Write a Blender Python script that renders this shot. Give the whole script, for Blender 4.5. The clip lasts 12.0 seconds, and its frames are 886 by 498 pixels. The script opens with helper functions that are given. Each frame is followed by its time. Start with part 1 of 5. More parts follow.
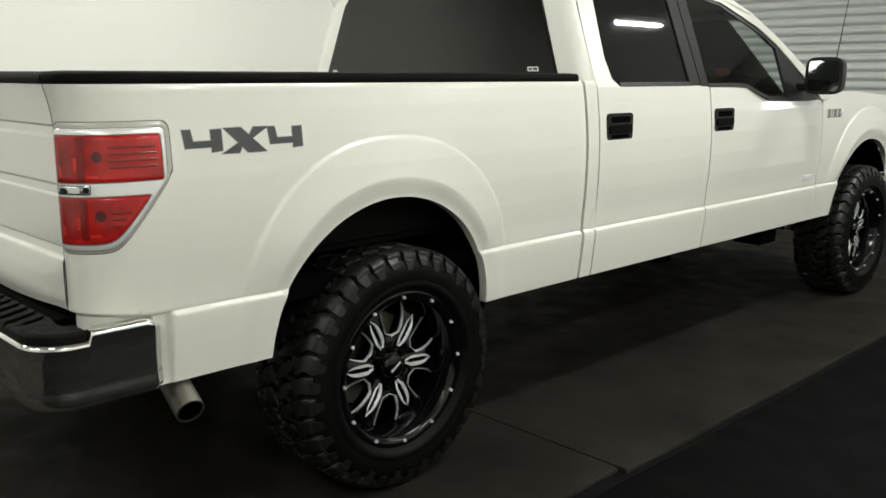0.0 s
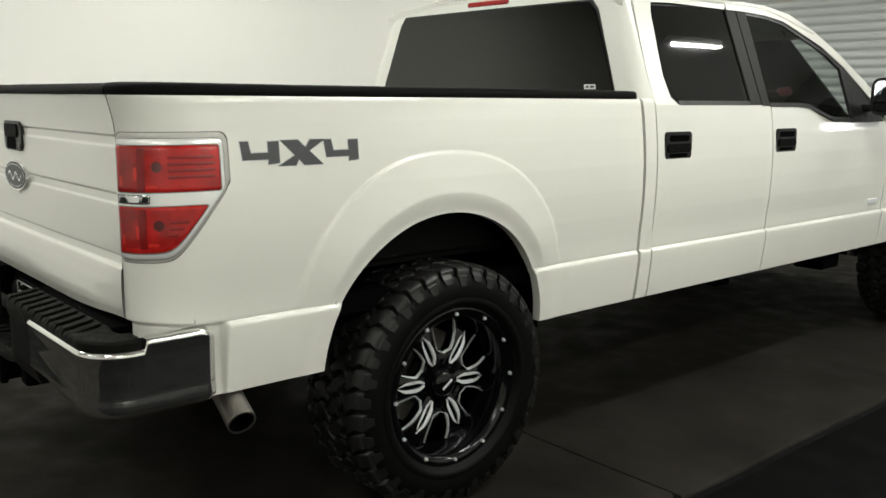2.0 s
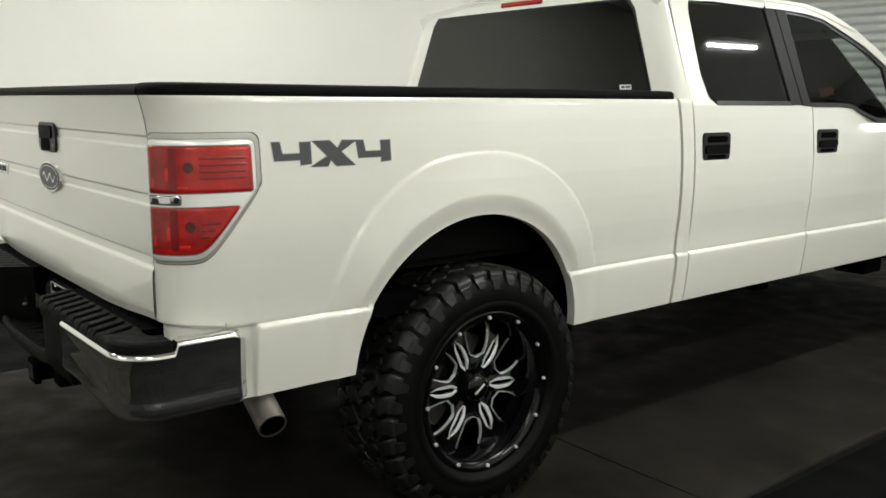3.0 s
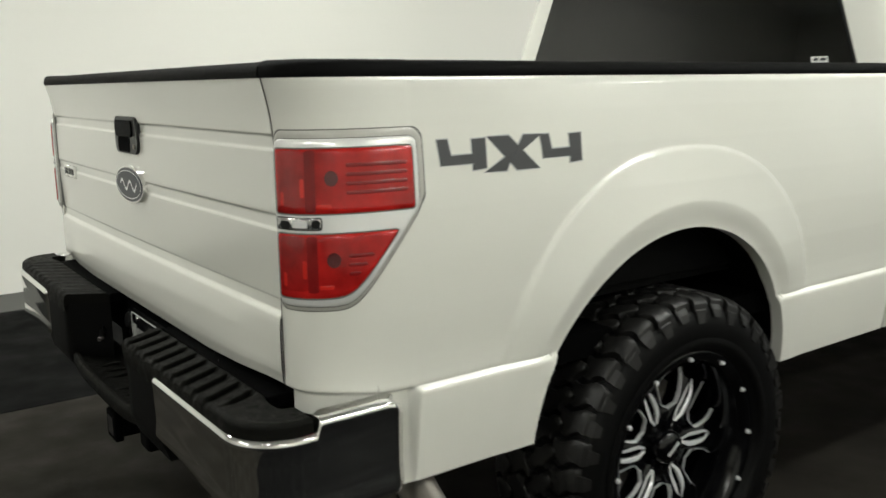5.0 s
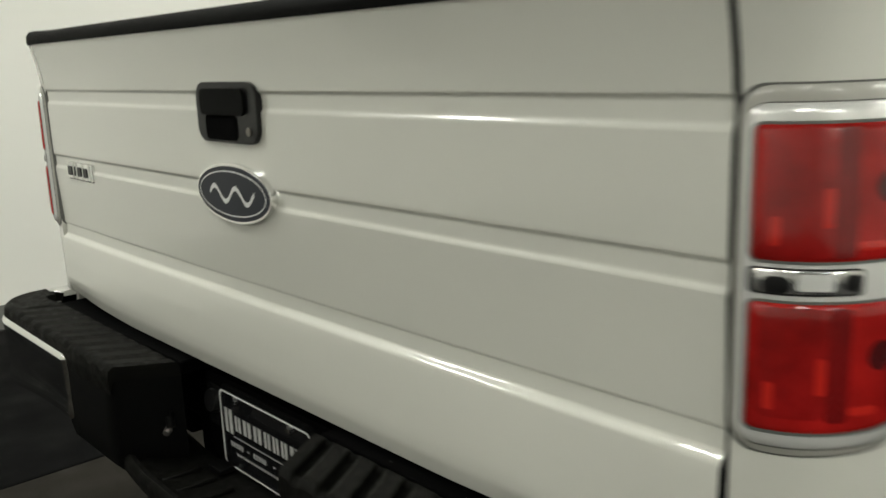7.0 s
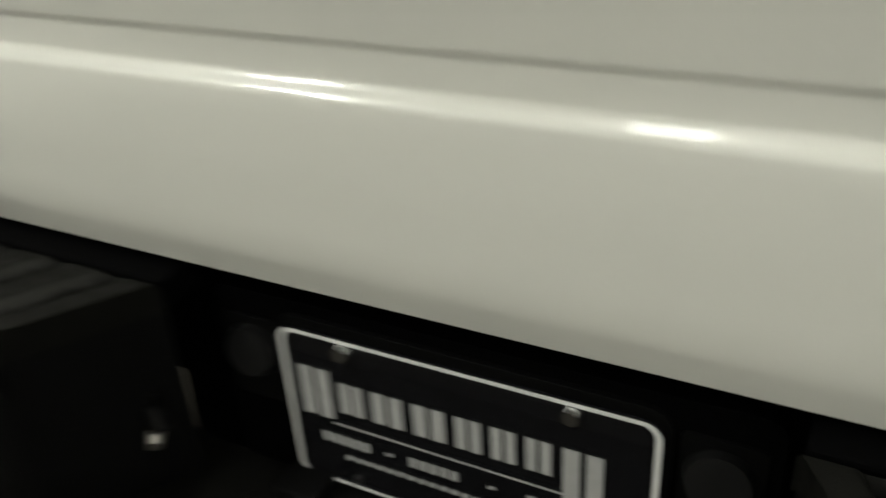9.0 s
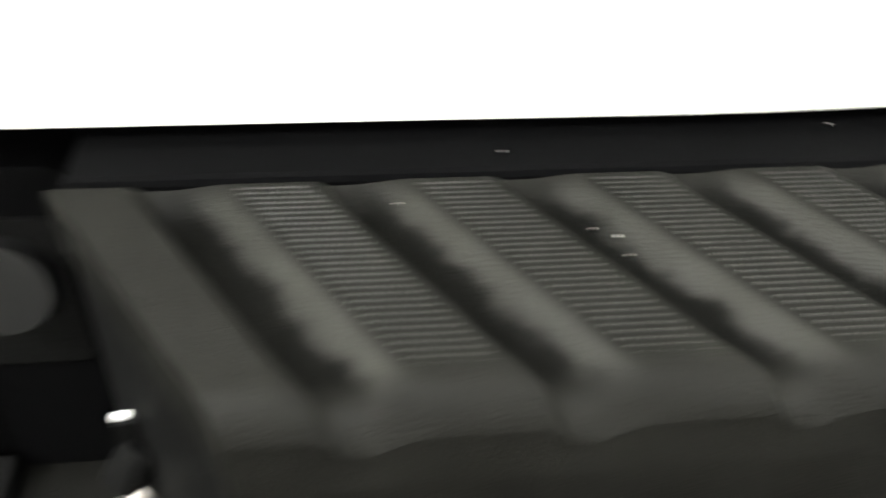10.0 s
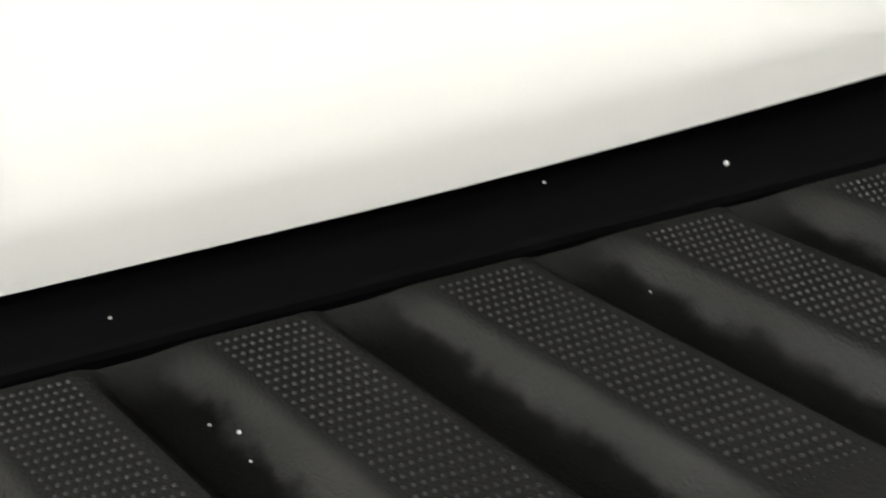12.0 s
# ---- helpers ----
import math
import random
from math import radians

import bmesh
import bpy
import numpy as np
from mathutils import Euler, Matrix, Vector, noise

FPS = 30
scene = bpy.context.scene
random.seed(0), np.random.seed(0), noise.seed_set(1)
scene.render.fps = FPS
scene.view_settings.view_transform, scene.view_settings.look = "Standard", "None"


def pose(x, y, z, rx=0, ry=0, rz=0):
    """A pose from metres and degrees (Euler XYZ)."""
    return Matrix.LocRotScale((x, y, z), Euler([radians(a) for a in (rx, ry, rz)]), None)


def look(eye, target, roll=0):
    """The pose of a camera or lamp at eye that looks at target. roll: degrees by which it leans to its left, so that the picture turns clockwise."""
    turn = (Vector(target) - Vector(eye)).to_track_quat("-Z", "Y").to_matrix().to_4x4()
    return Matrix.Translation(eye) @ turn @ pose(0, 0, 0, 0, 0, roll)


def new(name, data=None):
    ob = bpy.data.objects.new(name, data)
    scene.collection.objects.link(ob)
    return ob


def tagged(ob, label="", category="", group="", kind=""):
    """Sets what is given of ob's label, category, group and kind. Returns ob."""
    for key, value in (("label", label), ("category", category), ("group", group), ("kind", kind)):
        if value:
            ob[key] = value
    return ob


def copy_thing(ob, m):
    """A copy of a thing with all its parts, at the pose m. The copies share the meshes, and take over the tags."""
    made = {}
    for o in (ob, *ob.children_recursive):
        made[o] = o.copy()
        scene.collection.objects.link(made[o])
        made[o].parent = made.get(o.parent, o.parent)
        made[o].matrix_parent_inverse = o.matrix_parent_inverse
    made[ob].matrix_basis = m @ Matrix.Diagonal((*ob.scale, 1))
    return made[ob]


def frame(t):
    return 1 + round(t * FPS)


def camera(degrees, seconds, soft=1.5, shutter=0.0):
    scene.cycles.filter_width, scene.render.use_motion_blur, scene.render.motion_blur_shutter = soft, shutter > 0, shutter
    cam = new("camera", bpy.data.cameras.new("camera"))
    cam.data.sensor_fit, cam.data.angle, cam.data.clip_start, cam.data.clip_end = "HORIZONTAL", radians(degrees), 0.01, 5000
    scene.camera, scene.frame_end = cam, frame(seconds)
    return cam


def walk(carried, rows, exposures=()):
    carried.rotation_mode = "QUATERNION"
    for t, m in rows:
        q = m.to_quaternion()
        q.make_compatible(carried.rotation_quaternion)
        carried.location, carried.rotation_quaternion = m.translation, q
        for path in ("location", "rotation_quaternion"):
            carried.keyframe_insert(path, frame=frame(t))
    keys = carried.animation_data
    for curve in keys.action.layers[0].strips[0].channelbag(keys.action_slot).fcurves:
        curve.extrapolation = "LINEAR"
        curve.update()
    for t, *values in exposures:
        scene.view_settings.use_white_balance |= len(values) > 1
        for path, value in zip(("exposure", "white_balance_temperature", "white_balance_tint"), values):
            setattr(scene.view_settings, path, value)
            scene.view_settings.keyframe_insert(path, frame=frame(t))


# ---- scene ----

# ------------------------------------------------------------------ camera
cam = camera(53.7, 12.0, soft=1.6, shutter=0.5)
PATH = [
    (0, (3.137, -0.710, 1.427), (1.725, 0.652, 1.035), 0.2),
    (0.5, (3.142, -0.710, 1.447), (1.715, 0.634, 1.048), 0.3),
    (1, (3.134, -0.710, 1.434), (1.685, 0.615, 1.052), 0.4),
    (1.5, (3.137, -0.703, 1.409), (1.659, 0.596, 1.054), 0.3),
    (2, (3.113, -0.704, 1.400), (1.617, 0.579, 1.059), 0.5),
    (2.5, (3.111, -0.692, 1.394), (1.588, 0.560, 1.058), 0.3),
    (4.5, (2.625, -0.637, 1.388), (1.044, 0.537, 1.042), 0.1),
    (5, (2.364, -0.566, 1.383), (0.764, 0.575, 1.015), -0.8),
    (5.5, (2.097, -0.545, 1.372), (0.502, 0.598, 0.984), -0.8),
    (6, (1.797, -0.629, 1.379), (0.292, 0.622, 0.963), 0.1),
    (6.5, (1.561, -0.588, 1.365), (0.068, 0.681, 0.964), -2.0),
    (7, (1.272, -0.585, 1.339), (-0.183, 0.718, 0.912), -2.1),
    (8.8, (0.224, -0.471, 1.195), (-0.495, 0.988, 0.425), 2.3),
    (9, (0.240, -0.314, 1.129), (-0.526, 1.064, 0.260), -3.7),
    (9.3, (0.180, -0.229, 1.105), (-0.167, 1.122, -0.034), -2.7),
    (9.5, (0.203, -0.233, 1.024), (0.105, 1.213, -0.044), 1.6),
    (9.7, (0.233, -0.213, 1.015), (0.345, 1.195, -0.101), 3.4),
    (9.9, (0.292, -0.190, 0.982), (0.494, 1.227, -0.109), 5.1),
    (10, (0.327, -0.169, 0.968), (0.529, 1.223, -0.155), 3.0),
    (10.2, (0.371, -0.151, 0.966), (0.591, 1.220, -0.179), 1.7),
    (10.5, (0.419, -0.134, 0.975), (0.573, 1.225, -0.196), -3.2),
    (11, (0.419, -0.107, 0.969), (0.655, 1.287, -0.145), -4.1),
    (11.5, (0.419, -0.099, 0.961), (0.754, 1.304, -0.116), -2.7),
    (12, (0.439, -0.094, 0.964), (0.733, 1.232, -0.217), -5.5),
]
EXPOSURE = [(0, 0.05, 6400, 14), (5.0, 0.0, 6400, 13), (6.2, -0.06, 6450, 12), (7.0, -0.12, 6500, 12), (8.8, -0.05, 6500, 13), (9.2, 0.28, 6450, 14), (9.5, 1.05, 6250, 16), (9.75, 1.9, 6250, 16), (10.0, 2.8, 6250, 17), (10.6, 2.75, 6250, 17), (11.2, 1.75, 6250, 18), (11.5, 1.52, 6150, 20), (12.0, 1.55, 6100, 21)]
walk(cam, [(t, look(e, g, r)) for t, e, g, r in PATH], EXPOSURE)

# ------------------------------------------------------------------ light
world = bpy.data.worlds.new("room_air")
scene.world = world
world.use_nodes = True
world.node_tree.nodes["Background"].inputs[0].default_value = (0.9, 0.95, 1.0, 1)
world.node_tree.nodes["Background"].inputs[1].default_value = 0.02
# the last one, at y -2.4, is an unseen fill added for the tail end
LAMPS = [(x, y) for x in (-2.2, 2.45, 5.2) for y in (2.6, 6.35)] + [(-2.2, -1.4), (5.2, -1.4), (-0.4, 0.30), (2.9, -2.4)]
# unseen fill behind the truck, long in x for an even tailgate highlight
CROSS_FILL = (0.4, -4.6)
CEILING = 3.6
BARE_TUBE = (2.45, 6.35)
for lx, ly in LAMPS + [CROSS_FILL]:
    lamp = bpy.data.lights.new("tube_light", "AREA")
    lamp.shape, lamp.size, lamp.size_y = "RECTANGLE", 0.30, 1.15
    if (lx, ly) == CROSS_FILL:
        lamp.size, lamp.size_y = 2.40, 0.30
    if (lx, ly) == BARE_TUBE:
        lamp.size, lamp.size_y = 0.020, 0.75
    lamp.energy, lamp.color = 66.0 if ly > -2 else 50.0, (0.955, 0.985, 0.885)
    ob = new("tube_light", lamp)
    ob.matrix_world = pose(lx, ly, CEILING - 0.10)


# ------------------------------------------------------------------ materials
def material(name, color, rough=0.5, metal=0.0, coat=0.0, spec=0.5, vary=0.0, scale=6.0, fine=0.0, fine_scale=250.0,
             bump=0.0, bump_scale=60.0, wear=0.0, transmission=0.0, alpha=1.0, emission=0.0, coat_rough=0.04):
    m = bpy.data.materials.new(name)
    m.use_nodes = True
    nt = m.node_tree
    b = nt.nodes["Principled BSDF"]
    b.inputs["Base Color"].default_value = (*color, 1)
    b.inputs["Roughness"].default_value = rough
    b.inputs["Metallic"].default_value = metal
    b.inputs["Specular IOR Level"].default_value = spec
    b.inputs["Coat Weight"].default_value = coat
    b.inputs["Coat Roughness"].default_value = coat_rough
    b.inputs["Transmission Weight"].default_value = transmission
    b.inputs["Alpha"].default_value = alpha
    if emission:
        b.inputs["Emission Color"].default_value = (*color, 1)
        b.inputs["Emission Strength"].default_value = emission
    tc = nt.nodes.new("ShaderNodeTexCoord")

    def noise_node(sc, detail=4.0):
        n = nt.nodes.new("ShaderNodeTexNoise")
        n.inputs["Scale"].default_value = sc
        n.inputs["Detail"].default_value = detail
        nt.links.new(tc.outputs["Object"], n.inputs["Vector"])
        return n

    if vary or fine:
        n1, n2 = noise_node(scale), noise_node(fine_scale, 2.0)
        mix = nt.nodes.new("ShaderNodeMath")
        mix.operation = "MULTIPLY_ADD"
        mix.inputs[1].default_value = 2 * vary
        mix.inputs[2].default_value = 1.0 - vary
        nt.links.new(n1.outputs["Fac"], mix.inputs[0])
        mix2 = nt.nodes.new("ShaderNodeMath")
        mix2.operation = "MULTIPLY_ADD"
        mix2.inputs[1].default_value = 2 * fine
        mix2.inputs[2].default_value = 1.0 - fine
        nt.links.new(n2.outputs["Fac"], mix2.inputs[0])
        both = nt.nodes.new("ShaderNodeMath")
        both.operation = "MULTIPLY"
        nt.links.new(mix.outputs[0], both.inputs[0])
        nt.links.new(mix2.outputs[0], both.inputs[1])
        vm = nt.nodes.new("ShaderNodeVectorMath")
        vm.operation = "SCALE"
        vm.inputs[0].default_value = color
        nt.links.new(both.outputs[0], vm.inputs["Scale"])
        nt.links.new(vm.outputs[0], b.inputs["Base Color"])
    if wear:
        n3 = noise_node(scale * 2.3, 6.0)
        mr = nt.nodes.new("ShaderNodeMapRange")
        mr.inputs["From Min"].default_value, mr.inputs["From Max"].default_value = 0.3, 0.7
        mr.inputs["To Min"].default_value, mr.inputs["To Max"].default_value = max(0.02, rough - wear), min(1, rough + wear)
        nt.links.new(n3.outputs["Fac"], mr.inputs["Value"])
        nt.links.new(mr.outputs[0], b.inputs["Roughness"])
    if bump:
        n4 = noise_node(bump_scale, 3.0)
        bp = nt.nodes.new("ShaderNodeBump")
        bp.inputs["Strength"].default_value = bump
        bp.inputs["Distance"].default_value = 0.002
        nt.links.new(n4.outputs["Fac"], bp.inputs["Height"])
        nt.links.new(bp.outputs["Normal"], b.inputs["Normal"])
    return m


PAINT = material("white_pearl_paint", (0.74, 0.735, 0.675), rough=0.30, coat=0.9, coat_rough=0.055, vary=0.015, scale=2.0, fine=0.02, fine_scale=900)
WALL = material("white_wall_paint", (0.80, 0.79, 0.74), rough=0.7, vary=0.02, scale=0.8, bump=0.15, bump_scale=90)
CEIL = material("ceiling_paint", (0.78, 0.78, 0.75), rough=0.9, vary=0.05, scale=1.5)
GREY_WALL = material("grey_wall_paint", (0.33, 0.34, 0.34), rough=0.8, vary=0.06, scale=1.0, bump=0.2)
SHUTTER = material("painted_shutter_steel", (0.52, 0.54, 0.53), rough=0.45, vary=0.05, scale=3.0, wear=0.1)
FLOOR = material("dark_painted_floor", (0.004, 0.004, 0.0045), rough=0.65, spec=0.06, vary=0.25, scale=1.6, wear=0.15, bump=0.2, bump_scale=120)
MAT_A = material("rubber_mat", (0.0165, 0.0148, 0.0122), rough=0.75, spec=0.05, vary=0.85, scale=2.3, fine=0.25, wear=0.2, bump=0.4, bump_scale=120)
MAT_B = material("smooth_black_mat", (0.0022, 0.0022, 0.0024), rough=0.7, spec=0.04, vary=0.2, scale=2.0, fine=0.1, wear=0.12, bump=0.25, bump_scale=180)
STRIP = material("grey_floor_paint", (0.075, 0.075, 0.07), rough=0.7, vary=0.12, scale=2.0, bump=0.2)
BLACK = material("textured_black_plastic", (0.0026, 0.0026, 0.0025), rough=0.6, spec=0.06, vary=0.12, scale=9.0, bump=0.4, bump_scale=420)
STEP = material("worn_step_plastic", (0.0050, 0.0049, 0.0041), rough=0.55, spec=0.06, vary=0.40, scale=26.0, wear=0.12, bump=0.35, bump_scale=900)
PILLAR = material("dull_black_pillar", (0.011, 0.0105, 0.0098), rough=0.5, spec=0.16, vary=0.1, scale=12.0)
TRIM = material("satin_black_trim", (0.006, 0.006, 0.006), rough=0.38, spec=0.35, vary=0.08, scale=10.0, wear=0.06)
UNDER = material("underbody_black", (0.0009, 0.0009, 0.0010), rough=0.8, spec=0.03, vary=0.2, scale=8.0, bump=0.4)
TREAD = material("tread_rubber", (0.0085, 0.0082, 0.0078), rough=0.40, spec=0.30, vary=0.2, scale=25.0, wear=0.08, bump=0.2, bump_scale=260)
RUBBER = material("tyre_rubber", (0.0022, 0.0022, 0.0022), rough=0.5, spec=0.10, vary=0.15, scale=18.0, bump=0.25, bump_scale=160)
GLOSS = material("gloss_black_alloy", (0.0018, 0.0018, 0.0022), rough=0.16, spec=0.25, coat=0.15)
MACHINED = material("machined_alloy", (0.82, 0.83, 0.84), rough=0.34, metal=0.45, vary=0.06, scale=60)
MIRROR = material("mirror_glass", (0.20, 0.21, 0.21), rough=0.03, metal=1.0)
SATIN = material("bright_lamp_bezel", (0.84, 0.84, 0.82), rough=0.22, metal=0.30, coat=0.6, vary=0.03, scale=30)
BEAD = material("polished_bead_plastic", (0.011, 0.011, 0.0098), rough=0.30, spec=0.45)
CHROME = material("chrome", (0.80, 0.80, 0.79), rough=0.06, metal=1.0)
STEEL = material("exhaust_steel", (0.30, 0.28, 0.255), rough=0.5, metal=1.0, vary=0.15, scale=30, wear=0.1)
RED = material("red_lamp_lens", (0.40, 0.012, 0.010), rough=0.14, spec=0.35, coat=0.3, vary=0.9, scale=16.0)
DEEPRED = material("deep_red_reflector", (0.30, 0.009, 0.008), rough=0.2, coat=0.5, vary=0.7, scale=28)
CLEAR = material("clear_lamp_lens", (0.55, 0.55, 0.54), rough=0.12, metal=0.8, vary=0.8, scale=38, bump=0.9, bump_scale=60)


def glass_material(name, tint, gloss_rough=0.02, ior=1.7):
    m = bpy.data.materials.new(name)
    m.use_nodes = True
    nt = m.node_tree
    nt.nodes.remove(nt.nodes["Principled BSDF"])
    clear = nt.nodes.new("ShaderNodeBsdfTransparent")
    clear.inputs["Color"].default_value = (*tint, 1)
    gloss = nt.nodes.new("ShaderNodeBsdfGlossy")
    gloss.inputs["Roughness"].default_value = gloss_rough
    fres = nt.nodes.new("ShaderNodeFresnel")
    fres.inputs["IOR"].default_value = ior
    mix = nt.nodes.new("ShaderNodeMixShader")
    nt.links.new(fres.outputs[0], mix.inputs[0])
    nt.links.new(clear.outputs[0], mix.inputs[1])
    nt.links.new(gloss.outputs[0], mix.inputs[2])
    nt.links.new(mix.outputs[0], nt.nodes["Material Output"].inputs["Surface"])
    return m


GLASS = glass_material("tinted_glass", (0.46, 0.48, 0.46), ior=2.0)
GLASS_R = glass_material("dark_tinted_glass", (0.13, 0.14, 0.135))
GLASS_F = glass_material("clear_door_glass", (0.62, 0.68, 0.65))
DAY = material("window_daylight", (0.95, 0.98, 1.0), emission=10.0)
SEAT = material("grey_seat_cloth", (0.06, 0.06, 0.058), rough=0.9, vary=0.15, scale=14, bump=0.4, bump_scale=300)
DECAL = material("charcoal_decal", (0.055, 0.057, 0.06), rough=0.4, vary=0.1, scale=30)
DECAL_EDGE = material("silver_decal_edge", (0.42, 0.43, 0.44), rough=0.35, metal=0.3)
NAVY = material("navy_enamel", (0.008, 0.011, 0.022), rough=0.3, spec=0.3, vary=0.1, scale=40)
PLATE = material("black_plate_paint", (0.006, 0.006, 0.007), rough=0.25, coat=0.5, vary=0.1, scale=30)
PRINT = material("grey_plate_print", (0.42, 0.42, 0.41), rough=0.5, vary=0.2, scale=90)
WHITE = material("white_print", (0.72, 0.72, 0.70), rough=0.45, vary=0.06, scale=60)
JOINT = material("grey_joint", (0.12, 0.12, 0.11), rough=0.5)
SURROUND = material("grey_lamp_surround", (0.44, 0.43, 0.39), rough=0.35, coat=0.4, vary=0.04, scale=20)
DARKRED = material("dark_red_cell", (0.075, 0.004, 0.005), rough=0.25, coat=0.4, vary=0.2, scale=60)
RIBRED = material("rib_red", (0.20, 0.007, 0.007), rough=0.2, coat=0.3, vary=0.3, scale=50)
SPOT = material("bright_red_reflector", (0.60, 0.022, 0.014), rough=0.15, coat=0.5)
STICKER = material("red_window_print", (0.32, 0.06, 0.05), rough=0.5)
SPECK = material("pale_dust", (0.32, 0.31, 0.29), rough=0.8)
TUBE = material("lamp_diffuser", (1.0, 0.99, 0.93), emission=9.0)
DIRTWHITE = material("lamp_housing_white", (0.7, 0.7, 0.68), rough=0.5)
ROPE = material("dark_rope", (0.03, 0.03, 0.03), rough=0.8)


# ------------------------------------------------------------------ mesh helpers
def smooth01(a, b, v):
    t = min(1.0, max(0.0, (v - a) / (b - a)))
    return t * t * (3 - 2 * t)


def part(name, bm, mat, parent=None, label="", smooth=False, kind="", bevel=0.0):
    me = bpy.data.meshes.new(name)
    if name != "bead_grip":
        bmesh.ops.recalc_face_normals(bm, faces=bm.faces)
    if smooth:
        for e in bm.edges:
            if len(e.link_faces) == 2 and e.calc_face_angle(0.0) > radians(48):
                e.smooth = False
    bm.to_mesh(me)
    bm.free()
    me.materials.append(mat)
    if smooth:
        for p in me.polygons:
            p.use_smooth = True
    ob = new(name, me)
    ob.parent = parent
    if bevel:
        mod = ob.modifiers.new("edge", "BEVEL")
        mod.width, mod.segments, mod.limit_method, mod.angle_limit = bevel, 2, "ANGLE", radians(40)
        mod.harden_normals = False
    if label or kind:
        tagged(ob, label=label, kind=kind)
    return ob


def thing(name, label, category, at=(0, 0, 0), group="", kind=""):
    ob = new(name)
    ob.empty_display_size = 0.1
    ob.location = at
    return tagged(ob, label=label, category=category, group=group, kind=kind)


def add_box(bm, a, b, m=None):
    vs = [bm.verts.new((x, y, z)) for x in (a[0], b[0]) for y in (a[1], b[1]) for z in (a[2], b[2])]
    if m is not None:
        for v in vs:
            v.co = m @ v.co
    for f in ((0, 1, 3, 2), (4, 6, 7, 5), (0, 4, 5, 1), (2, 3, 7, 6), (0, 2, 6, 4), (1, 5, 7, 3)):
        bm.faces.new([vs[i] for i in f])
    return vs


def box_bm(a, b, m=None):
    bm = bmesh.new()
    add_box(bm, a, b, m)
    return bm


def add_tube(bm, p0, p1, r0, r1=None, n=20, caps=True):
    r1 = r0 if r1 is None else r1
    p0, p1 = Vector(p0), Vector(p1)
    q = (p1 - p0).to_track_quat("Z", "Y")
    rings = []
    for p, r in ((p0, r0), (p1, r1)):
        rings.append([bm.verts.new(p + q @ Vector((r * math.cos(a), r * math.sin(a), 0))) for a in [2 * math.pi * k / n for k in range(n)]])
    for k in range(n):
        bm.faces.new((rings[0][k], rings[0][(k + 1) % n], rings[1][(k + 1) % n], rings[1][k]))
    if caps:
        bm.faces.new(rings[0][::-1])
        bm.faces.new(rings[1])


def lathe(profile, n=64, axis="X", closed=False):
    """Turns (radius, along) pairs round the x axis."""
    bm = bmesh.new()
    rings = []
    for r, a in profile:
        rings.append([bm.verts.new((a, r * math.cos(t), r * math.sin(t))) for t in [2 * math.pi * k / n for k in range(n)]])
    pairs = list(zip(rings, rings[1:])) + ([(rings[-1], rings[0])] if closed else [])
    for r0, r1 in pairs:
        for k in range(n):
            bm.faces.new((r0[k], r0[(k + 1) % n], r1[(k + 1) % n], r1[k]))
    return bm


def grid(rows, skirt=None, close=False):
    """A sheet from rows of points; skirt: a shift that gives its rim a depth."""
    bm = bmesh.new()
    vs = [[bm.verts.new(p) for p in row] for row in rows]
    for r0, r1 in zip(vs, vs[1:]):
        for k in range(len(r0) - 1):
            if r0[k].co != r1[k].co or r0[k + 1].co != r1[k + 1].co:
                bm.faces.new((r0[k], r0[k + 1], r1[k + 1], r1[k]))
    if skirt:
        rim = [v for v in vs[0]] + [r[-1] for r in vs[1:]] + vs[-1][-2::-1] + [r[0] for r in vs[-2:0:-1]]
        sk = [bm.verts.new(skirt(v.co)) for v in rim]
        n = len(rim)
        for k in range(n):
            bm.faces.new((rim[k], rim[(k + 1) % n], sk[(k + 1) % n], sk[k]))
    return bm



def mirrored(ob, name=None):
    """The same part on the truck's other side."""
    me = ob.data.copy()
    for v in me.vertices:
        v.co.x = -v.co.x
    me.flip_normals()
    o = new(name or ob.name, me)
    o.parent = ob.parent
    for m in ob.modifiers:
        n = o.modifiers.new(m.name, m.type)
        n.width, n.segments, n.limit_method, n.angle_limit = m.width, m.segments, m.limit_method, m.angle_limit
    if "label" in ob:
        tagged(o, label=ob["label"])
    return o


def lerp_table(table, v):
    if v <= table[0][0]:
        return table[0][1]
    for (a, fa), (b, fb) in zip(table, table[1:]):
        if v <= b:
            return fa + (fb - fa) * (v - a) / (b - a)
    return table[-1][1]


def prism(outline, place, depth):
    """A flat outline of (u, v) pairs, laid by place(u, v, w) and given a depth."""
    bm = bmesh.new()
    top = [bm.verts.new(place(u, v, 0)) for u, v in outline]
    low = [bm.verts.new(place(u, v, -depth)) for u, v in outline]
    bm.faces.new(top)
    bm.faces.new(low[::-1])
    n = len(top)
    for k in range(n):
        bm.faces.new((top[k], low[k], low[(k + 1) % n], top[(k + 1) % n]))
    bmesh.ops.triangulate(bm, faces=[f for f in bm.faces if len(f.verts) > 4])
    return bm


# ------------------------------------------------------------------ room
def slab(name, a, b, mat, label, category):
    ob = part(name, box_bm(a, b), mat)
    return tagged(ob, label=label, category=category, kind="structure")


